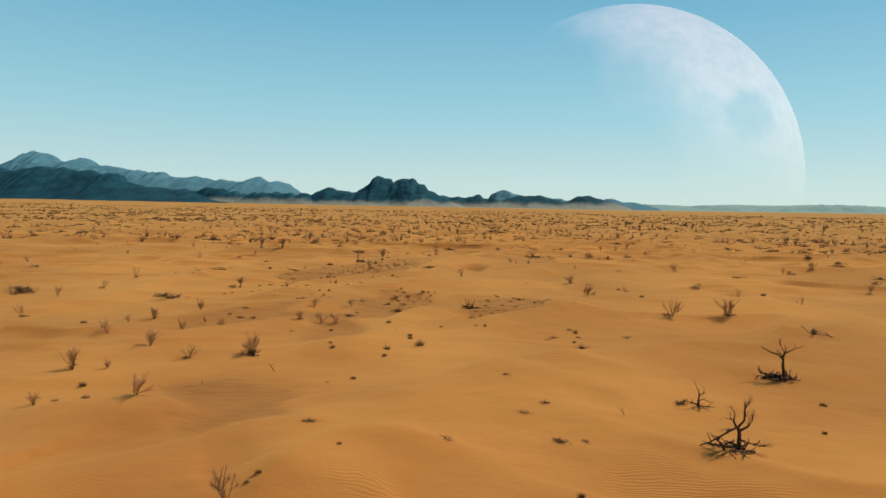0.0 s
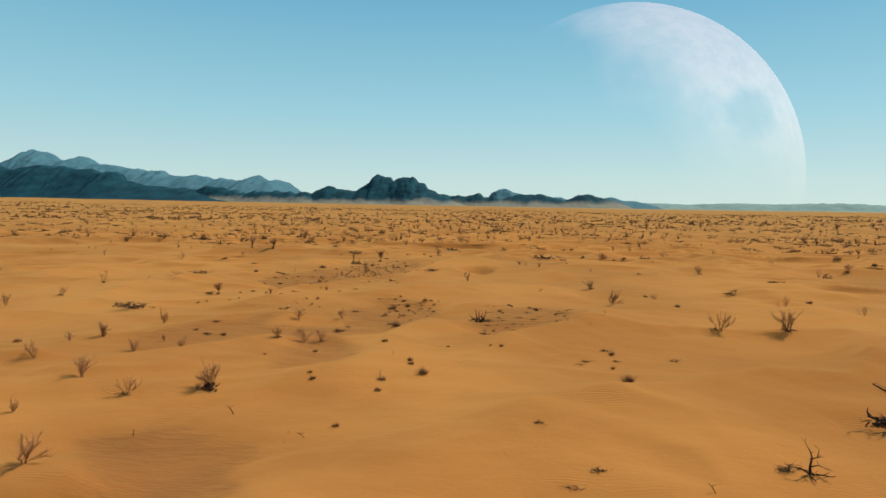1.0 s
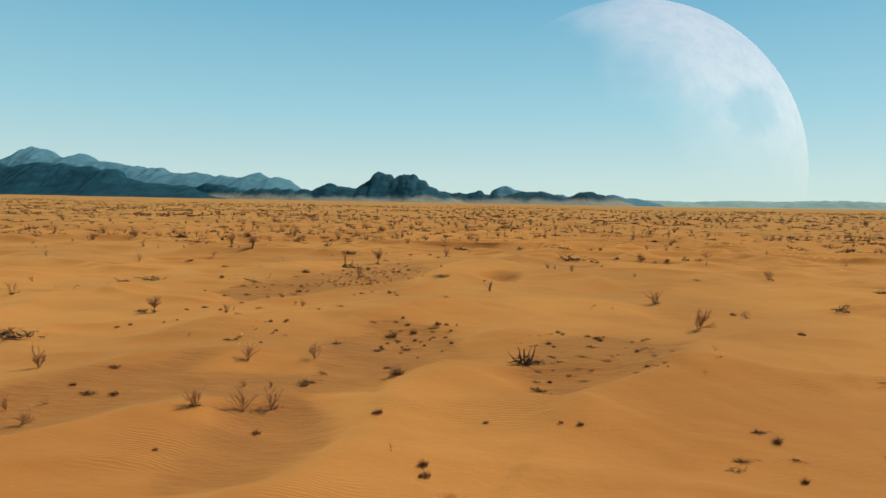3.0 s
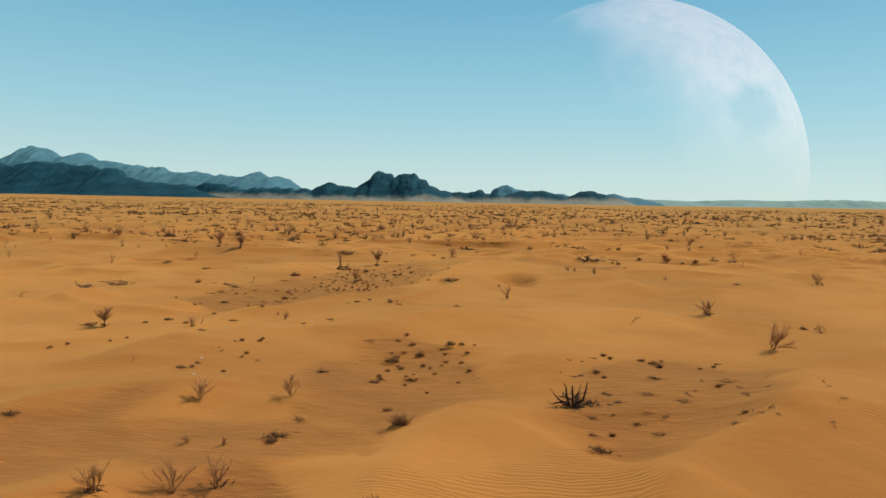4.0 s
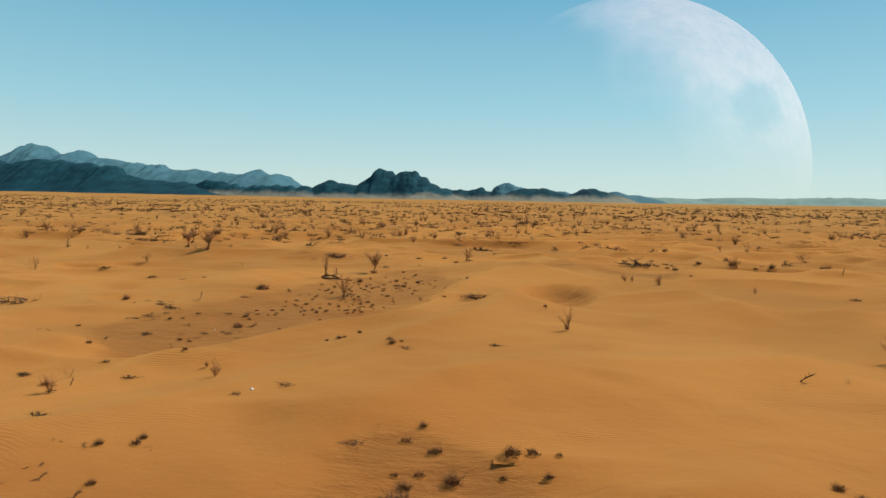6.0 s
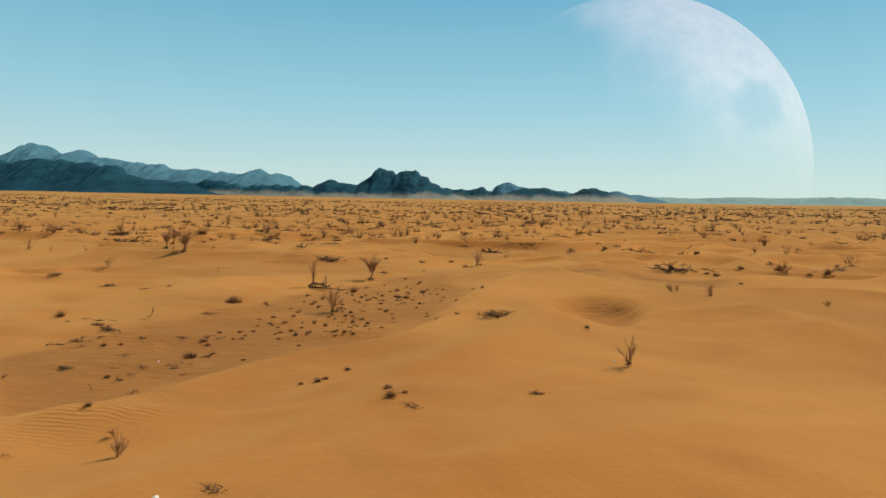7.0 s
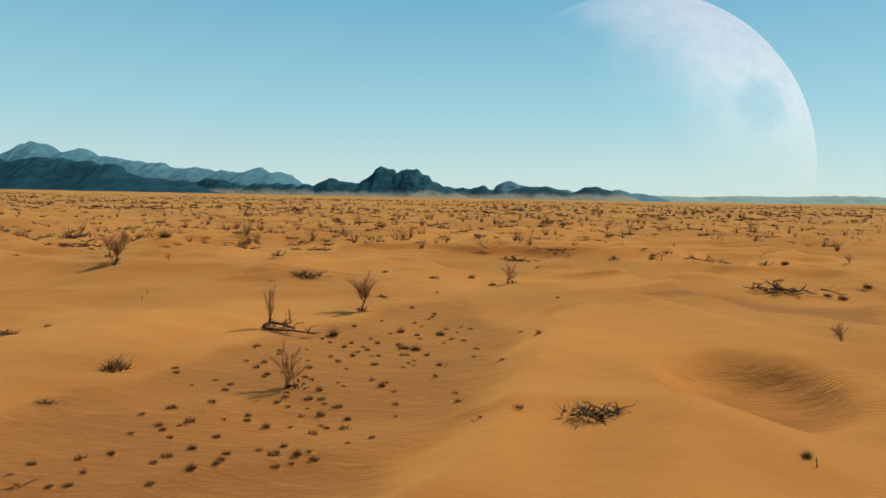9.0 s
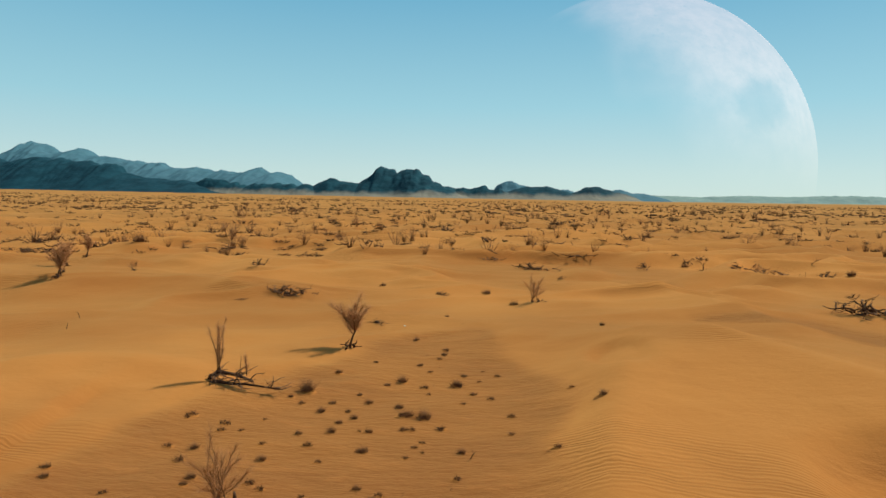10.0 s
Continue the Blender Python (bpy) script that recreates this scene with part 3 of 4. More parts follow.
def brushwood(seed, branches=14, spread_=0.5, height=0.28, thin=1.0):
    """A flat heap of crooked dead branches about one metre across."""
    rng = random.Random(seed)
    top = new("brushwood_heap")
    for k in range(branches):
        thick = Tubes()
        p = Vector((rng.gauss(0, spread_ * 0.62), rng.gauss(0, spread_ * 0.25), rng.uniform(0, height * 0.4)))
        way = tilt(rng, 1, rng.uniform(0.0, 0.35))
        way.y *= 0.6
        pts = bent(rng, p, way, rng.uniform(0.22, 0.55), 7, 0.3)
        pts = [Vector((q.x, q.y, min(max(q.z, 0.012), height * (1.1 - 0.5 * abs(q.x))))) for q in pts]
        thick.tube(pts, rng.uniform(0.014, 0.032) * thin, 0.008 * thin, 6)
        for _ in range(4):
            q = pts[rng.randrange(1, 7)]
            twig = [Vector((w.x, w.y, max(w.z, 0.01))) for w in bent(rng, q, tilt(rng, 1, rng.uniform(-0.2, 0.45)), rng.uniform(0.08, 0.26), 4, 0.35)]
            thick.tube(twig, 0.007, 0.003, 4)
        part("branch", thick, GREY_WOOD if k % 2 else BARK, top)
    return top


def tuft(seed, blades=110, low=0.5):
    """A dry cushion of stalks on a little sand mound; about one metre across."""
    rng = random.Random(seed)
    top = new("dry_tuft")
    heart, fine = Tubes(), Tubes()
    for _ in range(26):
        pts = bent(rng, Vector((rng.gauss(0, 0.16), rng.gauss(0, 0.13), 0.02)), tilt(rng, rng.uniform(0.4, 1.3), 0.8), rng.uniform(0.16, 0.4), 4, 0.35)
        heart.tube([Vector((q.x, q.y, max(q.z, 0.0))) for q in pts], 0.03, 0.008, 4)
    for _ in range(blades):
        d = tilt(rng, rng.uniform(0.1, 1.3), rng.uniform(0.4, 1.2))
        pts = bent(rng, Vector((rng.gauss(0, 0.16), rng.gauss(0, 0.13), 0.04)), d, rng.uniform(0.25, 0.6) * low * 1.5, 2, 0.2)
        fine.tube(pts, 0.013, 0.005, 3)
    n = 14
    u, v = np.meshgrid(np.linspace(-1, 1, n), np.linspace(-1, 1, n))
    r = np.sqrt(u ** 2 + v ** 2 + 0.001)
    z = 0.12 * np.clip(1 - r, 0, 1) ** 1.3 * (1 + 0.3 * smooth_noise(u * 3 + seed, v * 3, seed)) - 0.03 - 0.14 * ramp(0.6, 1.0, r)
    mound = sheet("sand_mound", np.linspace(-0.85, 0.65, n), np.linspace(-1, 1, n) * 0.6, z, SAND)
    mound.parent = top
    part("woody_heart", heart, HEART, top, "dark woody heart")
    part("stalk_cushion", fine, STRAW, top, "dry brown stalks")["kind"] = "stuff"
    return top


def stick(seed, forks=2):
    """An upright dead stick about one metre high."""
    rng = random.Random(seed)
    top = new("dead_stick")
    a, b = Tubes(), Tubes()
    pts = bent(rng, Vector((0, 0, -0.08)), Vector((rng.gauss(0, 0.25), rng.gauss(0, 0.1), 1)), 1.08, 6, 0.16)
    a.tube(pts, 0.05, 0.02, 6)
    for _ in range(forks):
        b.tube(bent(rng, pts[rng.randrange(2, 5)], tilt(rng, 0.8, 0.7), rng.uniform(0.3, 0.6), 4, 0.25), 0.026, 0.01, 5)
    part("stem", a, BARK, top)
    part("fork", b, BARK, top)
    return top


def fallen_tree():
    """A long broken trunk lying in an arch with a broom of new shoots standing on it."""
    rng = random.Random(77)
    top = new("fallen_tree")
    trunk = Tubes()
    arch = [Vector(p) for p in ((-0.62, 0.05, -0.05), (-0.5, 0.04, 0.22), (-0.3, 0.02, 0.36), (-0.05, 0, 0.34), (0.25, -0.02, 0.3), (0.55, -0.08, 0.24), (0.85, -0.15, 0.16))]
    trunk.tube(arch, 0.075, 0.035, 8)
    part("trunk", trunk, BARK, top, "long black broken trunk arched over the sand")
    trunk = Tubes()
    low = [Vector(p) for p in ((-0.55, -0.1, 0.04), (-0.2, -0.2, 0.14), (0.2, -0.24, 0.1), (0.7, -0.3, 0.12), (1.2, -0.34, 0.08), (1.75, -0.4, 0.05))]
    trunk.tube(low, 0.06, 0.02, 7)
    part("limb", trunk, BARK, top)
    for _ in range(34):
        src = rng.choice((arch, low))
        k = rng.randrange(1, len(src))
        p = src[k - 1].lerp(src[k], rng.random())
        d = Vector((rng.uniform(0.1, 1), rng.gauss(0, 0.6), rng.uniform(-0.25, 0.25)))
        pts = [Vector((q.x, q.y, max(q.z, 0.02))) for q in bent(rng, p, d, rng.uniform(0.35, 0.9), 6, 0.28)]
        limbs = Tubes()
        limbs.tube(pts, rng.uniform(0.014, 0.03), 0.007, 6)
        limbs.tube([Vector((q.x, q.y, max(q.z, 0.015))) for q in bent(rng, pts[3], tilt(rng, 1, 0.2), 0.3, 4, 0.3)], 0.011, 0.004, 4)
        part("branch", limbs, GREY_WOOD, top)
    lines = []
    for k in range(9):
        x = -0.25 if k < 6 else rng.uniform(0.2, 0.75)
        tall = rng.uniform(1.25, 1.7) if k < 6 else rng.uniform(0.5, 0.75)
        pts = bent(rng, Vector((x + rng.gauss(0, 0.03), rng.gauss(0, 0.03), 0.3)), Vector((rng.gauss(0.06, 0.05), rng.gauss(0, 0.05), 1)), tall, 6, 0.06)
        shoots = Tubes()
        shoots.tube(pts, 0.013, 0.004, 5)
        part("shoot", shoots, BARK, top)
        lines.append(pts)
    part("twig_crown", haze_of_twigs(rng, lines[:7], 900, 0.26, 0.12, 0.32, 0.0024), TWIG, top, "upright broom of fine brown twigs")
    return top


def stone(seed):
    rng = random.Random(seed)
    bm = bmesh.new()
    bmesh.ops.create_icosphere(bm, subdivisions=2, radius=0.5)
    for v in bm.verts:
        v.co *= 1 + 0.25 * noise.noise(v.co * 2.2 + Vector((seed, 0, 0)))
        v.co.z *= 0.6
    me = bpy.data.meshes.new("stone")
    bm.to_mesh(me)
    bm.free()
    me.materials.append(STONE)
    return new("stone", me)


FALLEN = (-13.4, 86.2, 0.98)
SHRUBS_A = (
    (-1.0, 13.7, 1.37), (-12.3, 20.7, 0.83), (-7.9, 20.7, 1.42), (-14.0, 25.5, 1.38), (-12.5, 25.9, 0.77), (-9.6, 28.5, 1.02),
    (-12.5, 29.8, 1.42), (-7.1, 29.5, 0.14), (-16.6, 32.3, 1.35), (-14.2, 36.5, 1.05), (-12.2, 37.6, 0.92), (-17.4, 38.9, 1.13),
    (-13.7, 38.8, 0.75), (-12.7, 39.4, 0.24), (-18.4, 37.3, 0.78), (-6.9, 38.8, 0.95), (-5.7, 39.9, 1.14), (-4.9, 40.5, 1.09),
    (-6.9, 43.0, 0.44), (-5.8, 42.9, 0.31), (-16.70, 44.30, 1.36), (19.80, 45.80, 1.70), (-8.0, 45.9, 1.10), (24.0, 46.0, 2.04),
    (-5.2, 46.9, 1.02), (-5.9, 49.0, 0.35), (15.00, 57.50, 1.95), (-14.6, 58.5, 0.74), (-10.1, 60.3, 0.79), (19.6, 62.5, 0.74),
)
SHRUBS_B = (
    (-10.9, 61.4, 0.31), (14.30, 65.00, 1.40), (45.6, 66.7, 1.49), (-10.58, 79.60, 1.70), (17.3, 86.6, 0.69), (10.8, 87.3, 0.91),
    (9.1, 88.3, 0.73), (30.6, 86.2, 1.54), (8.3, 86.5, 0.95), (51.0, 91.1, 1.77), (-31.5, 92.8, 1.04), (-4.00, 102.05, 1.77),
    (21.2, 101.0, 1.67), (63.3, 111.6, 0.77), (-34.2, 115.9, 0.62), (33.7, 115.7, 1.64), (26.1, 120.6, 1.19), (-34.5, 136.9, 1.89),
    (22.8, 175.4, 2.58),
)
SHRUBS = SHRUBS_A + SHRUBS_B
TREES = (
    (-19.10, 57.70, 1.30), (-11.05, 91.30, 2.05), (-30.4, 102.0, 1.90), (-30.5, 102.5, 1.85), (-38.60, 114.00, 2.30),
    (-41.0, 119.7, 2.18),
)
PILES_A = (
    (5.0, 18.2, 0.13), (-0.1, 18.8, 0.17), (9.0, 19.3, 0.14), (9.9, 19.4, 0.10), (7.8, 22.0, 0.11), (8.7, 23.0, 0.14),
    (14.5, 24.0, 0.24), (7.1, 26.2, 0.21), (9.8, 36.8, 0.15), (10.2, 37.4, 0.10), (-11.9, 40.6, 0.20), (11.8, 37.6, 0.12),
    (15.0, 38.5, 0.24), (11.5, 39.6, 0.17), (4.8, 43.6, 0.21), (4.7, 44.8, 0.16), (6.7, 45.0, 0.13), (-4.6, 43.8, 0.27),
    (-12.7, 43.5, 0.16), (6.2, 45.8, 0.11), (-4.4, 45.3, 0.12), (4.6, 47.2, 0.44), (-21.9, 49.1, 0.71), (5.9, 47.3, 0.16),
    (8.0, 47.3, 0.09), (-10.5, 49.5, 0.08), (-2.9, 50.0, 0.08), (5.6, 48.2, 0.13), (7.0, 48.0, 0.08), (-5.1, 50.4, 0.16),
)
PILES_B = (
    (-1.5, 50.5, 0.08), (-10.3, 50.4, 0.07), (10.1, 49.5, 0.10), (7.7, 50.0, 0.14), (-38.6, 53.2, 0.86), (11.2, 53.7, 0.13),
    (-4.1, 54.7, 0.13), (-12.4, 55.2, 0.14), (-20.0, 57.9, 0.26), (-8.1, 57.4, 0.14), (-6.9, 58.1, 0.12), (-13.1, 60.3, 0.13),
    (-17.0, 60.4, 0.14), (-15.0, 61.9, 0.19), (-4.0, 62.6, 0.12), (-0.8, 65.7, 0.16), (-17.3, 68.5, 0.14), (-13.6, 69.1, 0.08),
    (-14.7, 69.0, 0.10), (-18.9, 71.4, 0.20), (-2.04, 76.65, 0.46), (-16.5, 72.0, 0.20), (-15.0, 72.4, 0.10), (-18.3, 72.5, 0.29),
    (-19.1, 73.1, 0.17), (34.50, 73.50, 0.71), (-29.00, 74.50, 0.75), (-15.9, 76.6, 0.14), (-23.8, 84.8, 0.28), (-27.3, 86.3, 0.44),
)
PILES_C = (
    (-22.9, 85.8, 0.15), (23.0, 84.5, 0.25), (-31.8, 87.5, 0.28), (-10.9, 95.7, 0.34), (-18.6, 99.4, 0.17), (12.30, 101.40, 1.07),
    (-16.70, 100.90, 0.68), (-9.03, 104.10, 0.45), (13.00, 114.50, 0.90), (-3.2, 122.6, 0.86), (-53.3, 128.4, 0.57), (11.0, 116.3, 0.32),
    (-6.6, 127.3, 0.63), (-56.1, 133.6, 0.54), (-25.5, 137.0, 0.50), (-20.2, 139.0, 0.76), (16.0, 142.0, 0.50), (-46.1, 152.2, 0.77),
    (4.4, 190.1, 1.07),
)
PILES = PILES_A + PILES_B + PILES_C
TUFTS_A = (
    (-0.6, 14.3, 0.10), (-0.4, 14.7, 0.10), (9.2, 15.1, 0.10), (1.5, 16.9, 0.13), (-11.8, 21.3, 0.19), (-10.8, 21.8, 0.25),
    (19.3, 21.9, 0.09), (-12.1, 23.5, 0.20), (20.9, 25.3, 0.25), (-0.3, 26.5, 0.19), (0.5, 30.5, 0.22), (-2.5, 31.0, 0.18),
    (11.4, 32.5, 0.34), (-2.8, 31.6, 0.19), (0.4, 31.9, 0.26), (-21.8, 37.6, 0.31), (-12.2, 35.1, 0.10), (2.1, 33.3, 0.30),
    (-6.4, 35.5, 0.10), (1.3, 34.9, 0.21), (-4.5, 38.1, 0.22), (1.2, 35.5, 0.19), (11.4, 36.2, 0.11), (-11.0, 40.8, 0.31),
    (-0.8, 39.2, 0.23), (2.8, 39.4, 0.13), (5.8, 38.9, 0.13), (11.8, 38.9, 0.19), (5.2, 39.0, 0.13), (-13.0, 41.3, 0.20),
)
TUFTS_B = (
    (-4.6, 43.4, 0.26), (5.3, 44.9, 0.13), (-1.02, 44.45, 0.36), (-1.8, 46.6, 0.26), (9.4, 45.8, 0.07), (-8.7, 49.3, 0.09),
    (-10.2, 49.8, 0.10), (9.6, 48.8, 0.10), (-1.8, 50.9, 0.08), (-2.9, 50.8, 0.13), (-0.7, 51.3, 0.08), (-9.0, 52.3, 0.12),
    (0.7, 51.4, 0.11), (5.9, 50.3, 0.17), (-2.7, 51.6, 0.14), (-2.2, 51.9, 0.14), (5.7, 50.9, 0.19), (-1.3, 52.2, 0.12),
    (-0.5, 52.2, 0.12), (-2.7, 52.7, 0.42), (-18.7, 53.1, 0.19), (-2.6, 53.3, 0.22), (8.5, 52.6, 0.19), (10.2, 52.8, 0.13),
    (10.8, 53.0, 0.12), (19.4, 54.2, 0.31), (-18.2, 53.6, 0.14), (-1.6, 53.6, 0.25), (-16.5, 54.2, 0.14), (8.4, 53.3, 0.25),
)
TUFTS_C = (
    (-0.5, 53.8, 0.13), (0.5, 53.8, 0.11), (6.6, 53.2, 0.11), (-15.9, 54.6, 0.14), (8.0, 53.7, 0.20), (8.9, 53.9, 0.12),
    (6.4, 53.7, 0.17), (-9.9, 53.9, 0.13), (-9.1, 54.1, 0.20), (-2.1, 54.7, 0.23), (-0.3, 54.5, 0.29), (-9.1, 54.4, 0.14),
    (-2.5, 55.7, 0.11), (-15.3, 59.2, 0.23), (-17.8, 59.4, 0.17), (19.0, 63.2, 0.30), (-12.2, 62.4, 0.06), (-4.6, 63.1, 0.17),
    (-4.3, 63.5, 0.07), (33.6, 63.7, 0.35), (-4.8, 63.8, 0.17), (-17.5, 64.6, 0.16), (-7.3, 65.8, 0.07), (-7.8, 65.8, 0.07),
    (-7.2, 66.3, 0.07), (-14.8, 67.8, 0.08), (-6.8, 67.5, 0.08), (-15.4, 68.0, 0.08), (-11.4, 70.1, 0.09), (-21.3, 69.3, 0.16),
)
TUFTS_D = (
    (-10.1, 72.6, 0.11), (-13.6, 70.4, 0.30), (-17.5, 71.0, 0.12), (-16.9, 71.2, 0.16), (-9.1, 74.5, 0.11), (-13.7, 72.0, 0.16),
    (-14.0, 72.3, 0.21), (1.8, 74.9, 0.09), (-13.0, 72.9, 0.07), (-12.7, 73.0, 0.07), (-11.2, 73.3, 0.11), (-8.4, 74.9, 0.08),
    (-10.7, 74.0, 0.09), (-12.8, 73.6, 0.12), (-14.0, 73.7, 0.10), (-10.3, 74.3, 0.13), (-10.3, 74.5, 0.10), (-8.8, 75.0, 0.06),
    (-11.7, 74.3, 0.06), (-10.4, 75.0, 0.13), (-9.3, 75.6, 0.06), (-11.3, 75.2, 0.07), (-22.7, 75.6, 0.26), (-12.1, 75.7, 0.08),
    (-11.1, 76.0, 0.07), (-12.5, 76.1, 0.11), (-12.7, 76.3, 0.08), (-10.2, 76.8, 0.07), (-8.7, 77.0, 0.08), (-10.8, 77.1, 0.12),
)
TUFTS_E = (
    (-10.9, 77.4, 0.12), (-8.3, 77.6, 0.12), (-9.1, 77.8, 0.15), (-10.1, 78.2, 0.12), (-8.8, 78.4, 0.19), (-10.4, 78.8, 0.16),
    (-9.7, 78.8, 0.16), (-9.6, 79.4, 0.13), (-11.6, 80.3, 0.13), (-14.3, 80.1, 0.10), (-15.90, 79.60, 0.55), (-11.6, 80.6, 0.14),
    (-7.9, 80.1, 0.14), (-10.4, 80.6, 0.16), (-14.5, 80.4, 0.09), (-8.3, 80.6, 0.09), (-10.6, 81.7, 0.14), (-12.3, 82.1, 0.06),
    (-6.4, 81.2, 0.11), (-8.6, 82.4, 0.18), (-10.3, 83.2, 0.08), (-6.4, 82.5, 0.08), (-9.6, 83.5, 0.08), (-8.7, 83.6, 0.16),
    (-9.6, 84.2, 0.10), (-7.9, 83.8, 0.14), (-9.3, 84.6, 0.10), (-10.3, 85.1, 0.09), (-9.6, 85.2, 0.10), (-8.0, 84.8, 0.26),
)
TUFTS_F = (
    (-11.0, 85.6, 0.07), (-7.5, 84.7, 0.26), (-3.0, 85.1, 0.08), (-11.4, 85.9, 0.08), (-10.2, 85.8, 0.09), (-8.3, 85.6, 0.18),
    (-9.2, 86.0, 0.15), (-11.1, 86.4, 0.29), (-9.6, 86.6, 0.09), (-9.0, 87.6, 0.13), (-10.7, 88.4, 0.18), (-6.9, 87.9, 0.24),
    (-8.6, 88.0, 0.20), (-9.8, 89.9, 0.09), (-8.3, 89.9, 0.11), (-7.6, 91.2, 0.16), (-1.4, 95.8, 0.12), (-8.9, 93.3, 0.13),
    (15.0, 93.9, 0.22), (-8.1, 97.6, 0.13), (57.8, 97.2, 0.67), (15.5, 100.6, 0.34), (24.2, 100.8, 0.34), (14.9, 101.1, 0.35),
    (-5.0, 101.6, 0.29), (22.7, 100.6, 0.33), (18.5, 103.7, 0.36), (21.9, 104.3, 0.46), (24.0, 100.6, 0.32), (-6.5, 105.4, 0.33),
)
TUFTS_G = (
    (-13.0, 107.8, 0.28), (60.4, 112.1, 0.77), (-42.7, 130.5, 0.81), (38.3, 148.2, 0.94), (34.7, 152.5, 1.13),
)
TUFTS = TUFTS_A + TUFTS_B + TUFTS_C + TUFTS_D + TUFTS_E + TUFTS_F + TUFTS_G
STICKS = (
    (11.7, 21.9, 0.31), (-7.1, 24.8, 0.31), (-1.1, 25.3, 0.31), (-4.5, 27.2, 0.45), (0.2, 32.5, 0.33), (0.2, 36.1, 0.15),
    (-12.9, 50.1, 0.15), (-14.5, 59.3, 0.31), (9.2, 61.7, 0.49), (-15.1, 66.7, 0.12), (1.8, 74.5, 0.10), (-17.90, 75.10, 0.55),
    (-6.2, 82.2, 0.10), (-22.6, 92.1, 0.27), (-0.1, 93.9, 0.30), (-23.4, 94.0, 0.30), (26.7, 93.6, 0.65), (19.6, 123.4, 0.70),
)
STONES = (
    (-9.5, 48.5, 0.09), (-10.5, 51.2, 0.10), (-7.8, 57.8, 0.10), (2.0, 69.5, 0.08), (-14.5, 69.7, 0.07), (-9.7, 95.4, 0.10),
)
SPRIGS = (
    (-1.7, 24.8, 0.20), (-1.8, 25.6, 0.21), (-5.2, 50.5, 0.39), (-4.1, 52.0, 0.20), (-3.6, 55.5, 0.18), (-15.2, 60.2, 0.63),
    (10.7, 61.7, 0.40), (-13.6, 66.3, 0.09), (28.3, 67.2, 0.53), (-15.3, 70.7, 0.27), (-12.3, 77.2, 0.18), (-12.0, 77.2, 0.20),
    (-7.9, 78.5, 0.22), (-7.4, 80.5, 0.15), (-6.5, 80.8, 0.18), (-7.6, 87.8, 0.17), (-7.6, 89.7, 0.15), (-8.2, 91.1, 0.16),
    (-7.3, 95.7, 0.19),
)
BUSHES = (
    (-6.75, 29.90, 1.60),
)


def gather(makers, rows, label, category, group, size=lambda s: s, sink=0.0, turn=180):
    """Stands one thing on the sand at each row (x, y, size), taking the makers in turn."""
    rng = random.Random(len(rows) * 7 + len(label))
    first = []
    for k, (x, y, s) in enumerate(rows):
        z = float(ground_z(x, y)) - sink * s
        m = pose(x, y, z, rng.gauss(0, 3), rng.gauss(0, 3), rng.uniform(-turn, turn)) @ Matrix.Scale(size(s), 4)
        if k < len(makers):
            ob = makers[k]()
            ob.matrix_world = m
            tagged(ob, label, category, group)
            first.append((ob, size(s)))
        else:
            ob, was = first[k % len(first)]
            copy_thing(ob, m @ Matrix.Scale(1 / was, 4))


def at(ob, x, y, s, turn, label, category, group="", sink=0.0):
    ob.matrix_world = pose(x, y, float(ground_z(x, y)) - sink, 0, 0, turn) @ Matrix.Scale(s, 4)
    return tagged(ob, label, category, group)


gather([lambda k=k: shrub(k, stems=6 + k % 4, twigs=820 + 140 * (k % 4), lean=((-0.15, 0.1), (0.1, 0), (0.22, 0.1), (0, 0))[k % 4], out=0.22 + 0.1 * (k % 3), fork=0.40, root=(0, 8, 0, 12)[k % 4]) for k in range(8)],
       SHRUBS, "leafless broom-like desert shrub standing in the sand", "shrub", "desert shrubs", lambda s: max(s, 0.35) * 0.98)
gather([lambda: shrub(31, stems=11, twigs=1500, out=0.5, root=70)], BUSHES, "dense brown bush on a dark root mound", "shrub", "desert shrubs")
gather([lambda k=k: shrub(40 + k, stems=4, twigs=90, out=0.9) for k in range(3)], SPRIGS, "small dry twiggy sprig in the sand", "shrub", "small sprigs", lambda s: max(s, 0.16))
gather([lambda k=k: tree(50 + k, lean=(0.15, -0.1, 0.2)[k]) for k in range(3)], TREES, "bare desert tree with a hazy twig crown", "tree", "bare desert trees", lambda s: s)
at(shrub(36, stems=4, twigs=340, out=0.12, fork=0.26, root=4), 2.35, 68.9, 1.55, 0, "slender leafless sapling on a rippled dune", "shrub", "desert shrubs")
at(fallen_tree(), *FALLEN, 0, "fallen dead tree with a broom of upright twigs", "tree", "dead trees", 0.03)
at(dead_tree(60, ((0.0, 0, -0.08), (-0.03, 0, 0.15), (-0.02, 0.02, 0.32), (-0.06, 0, 0.44)),
             (((-0.06, 0, 0.44), (-0.24, 0, 0.40), (-0.42, 0, 0.28), (-0.60, 0, 0.12), (-0.78, 0, 0.03)), ((-0.06, 0, 0.42), (0.05, 0, 0.6), (0.07, 0, 0.8), (0.06, 0, 0.98)),
              ((-0.04, 0, 0.4), (0.12, 0, 0.5), (0.22, 0, 0.62)), ((-0.06, 0, 0.44), (-0.14, 0, 0.56), (-0.13, 0, 0.72)), ((0, 0, 0.2), (0.12, 0, 0.14), (0.32, 0, 0.1))),
             roots=7, crown=520, mound=(12, 0.5, 0.0), reach=(-1.2, 0.7)), 15.14, 19.15, 1.75, 4, "black dead tree with an arched limb on the sand", "tree", "dead trees")
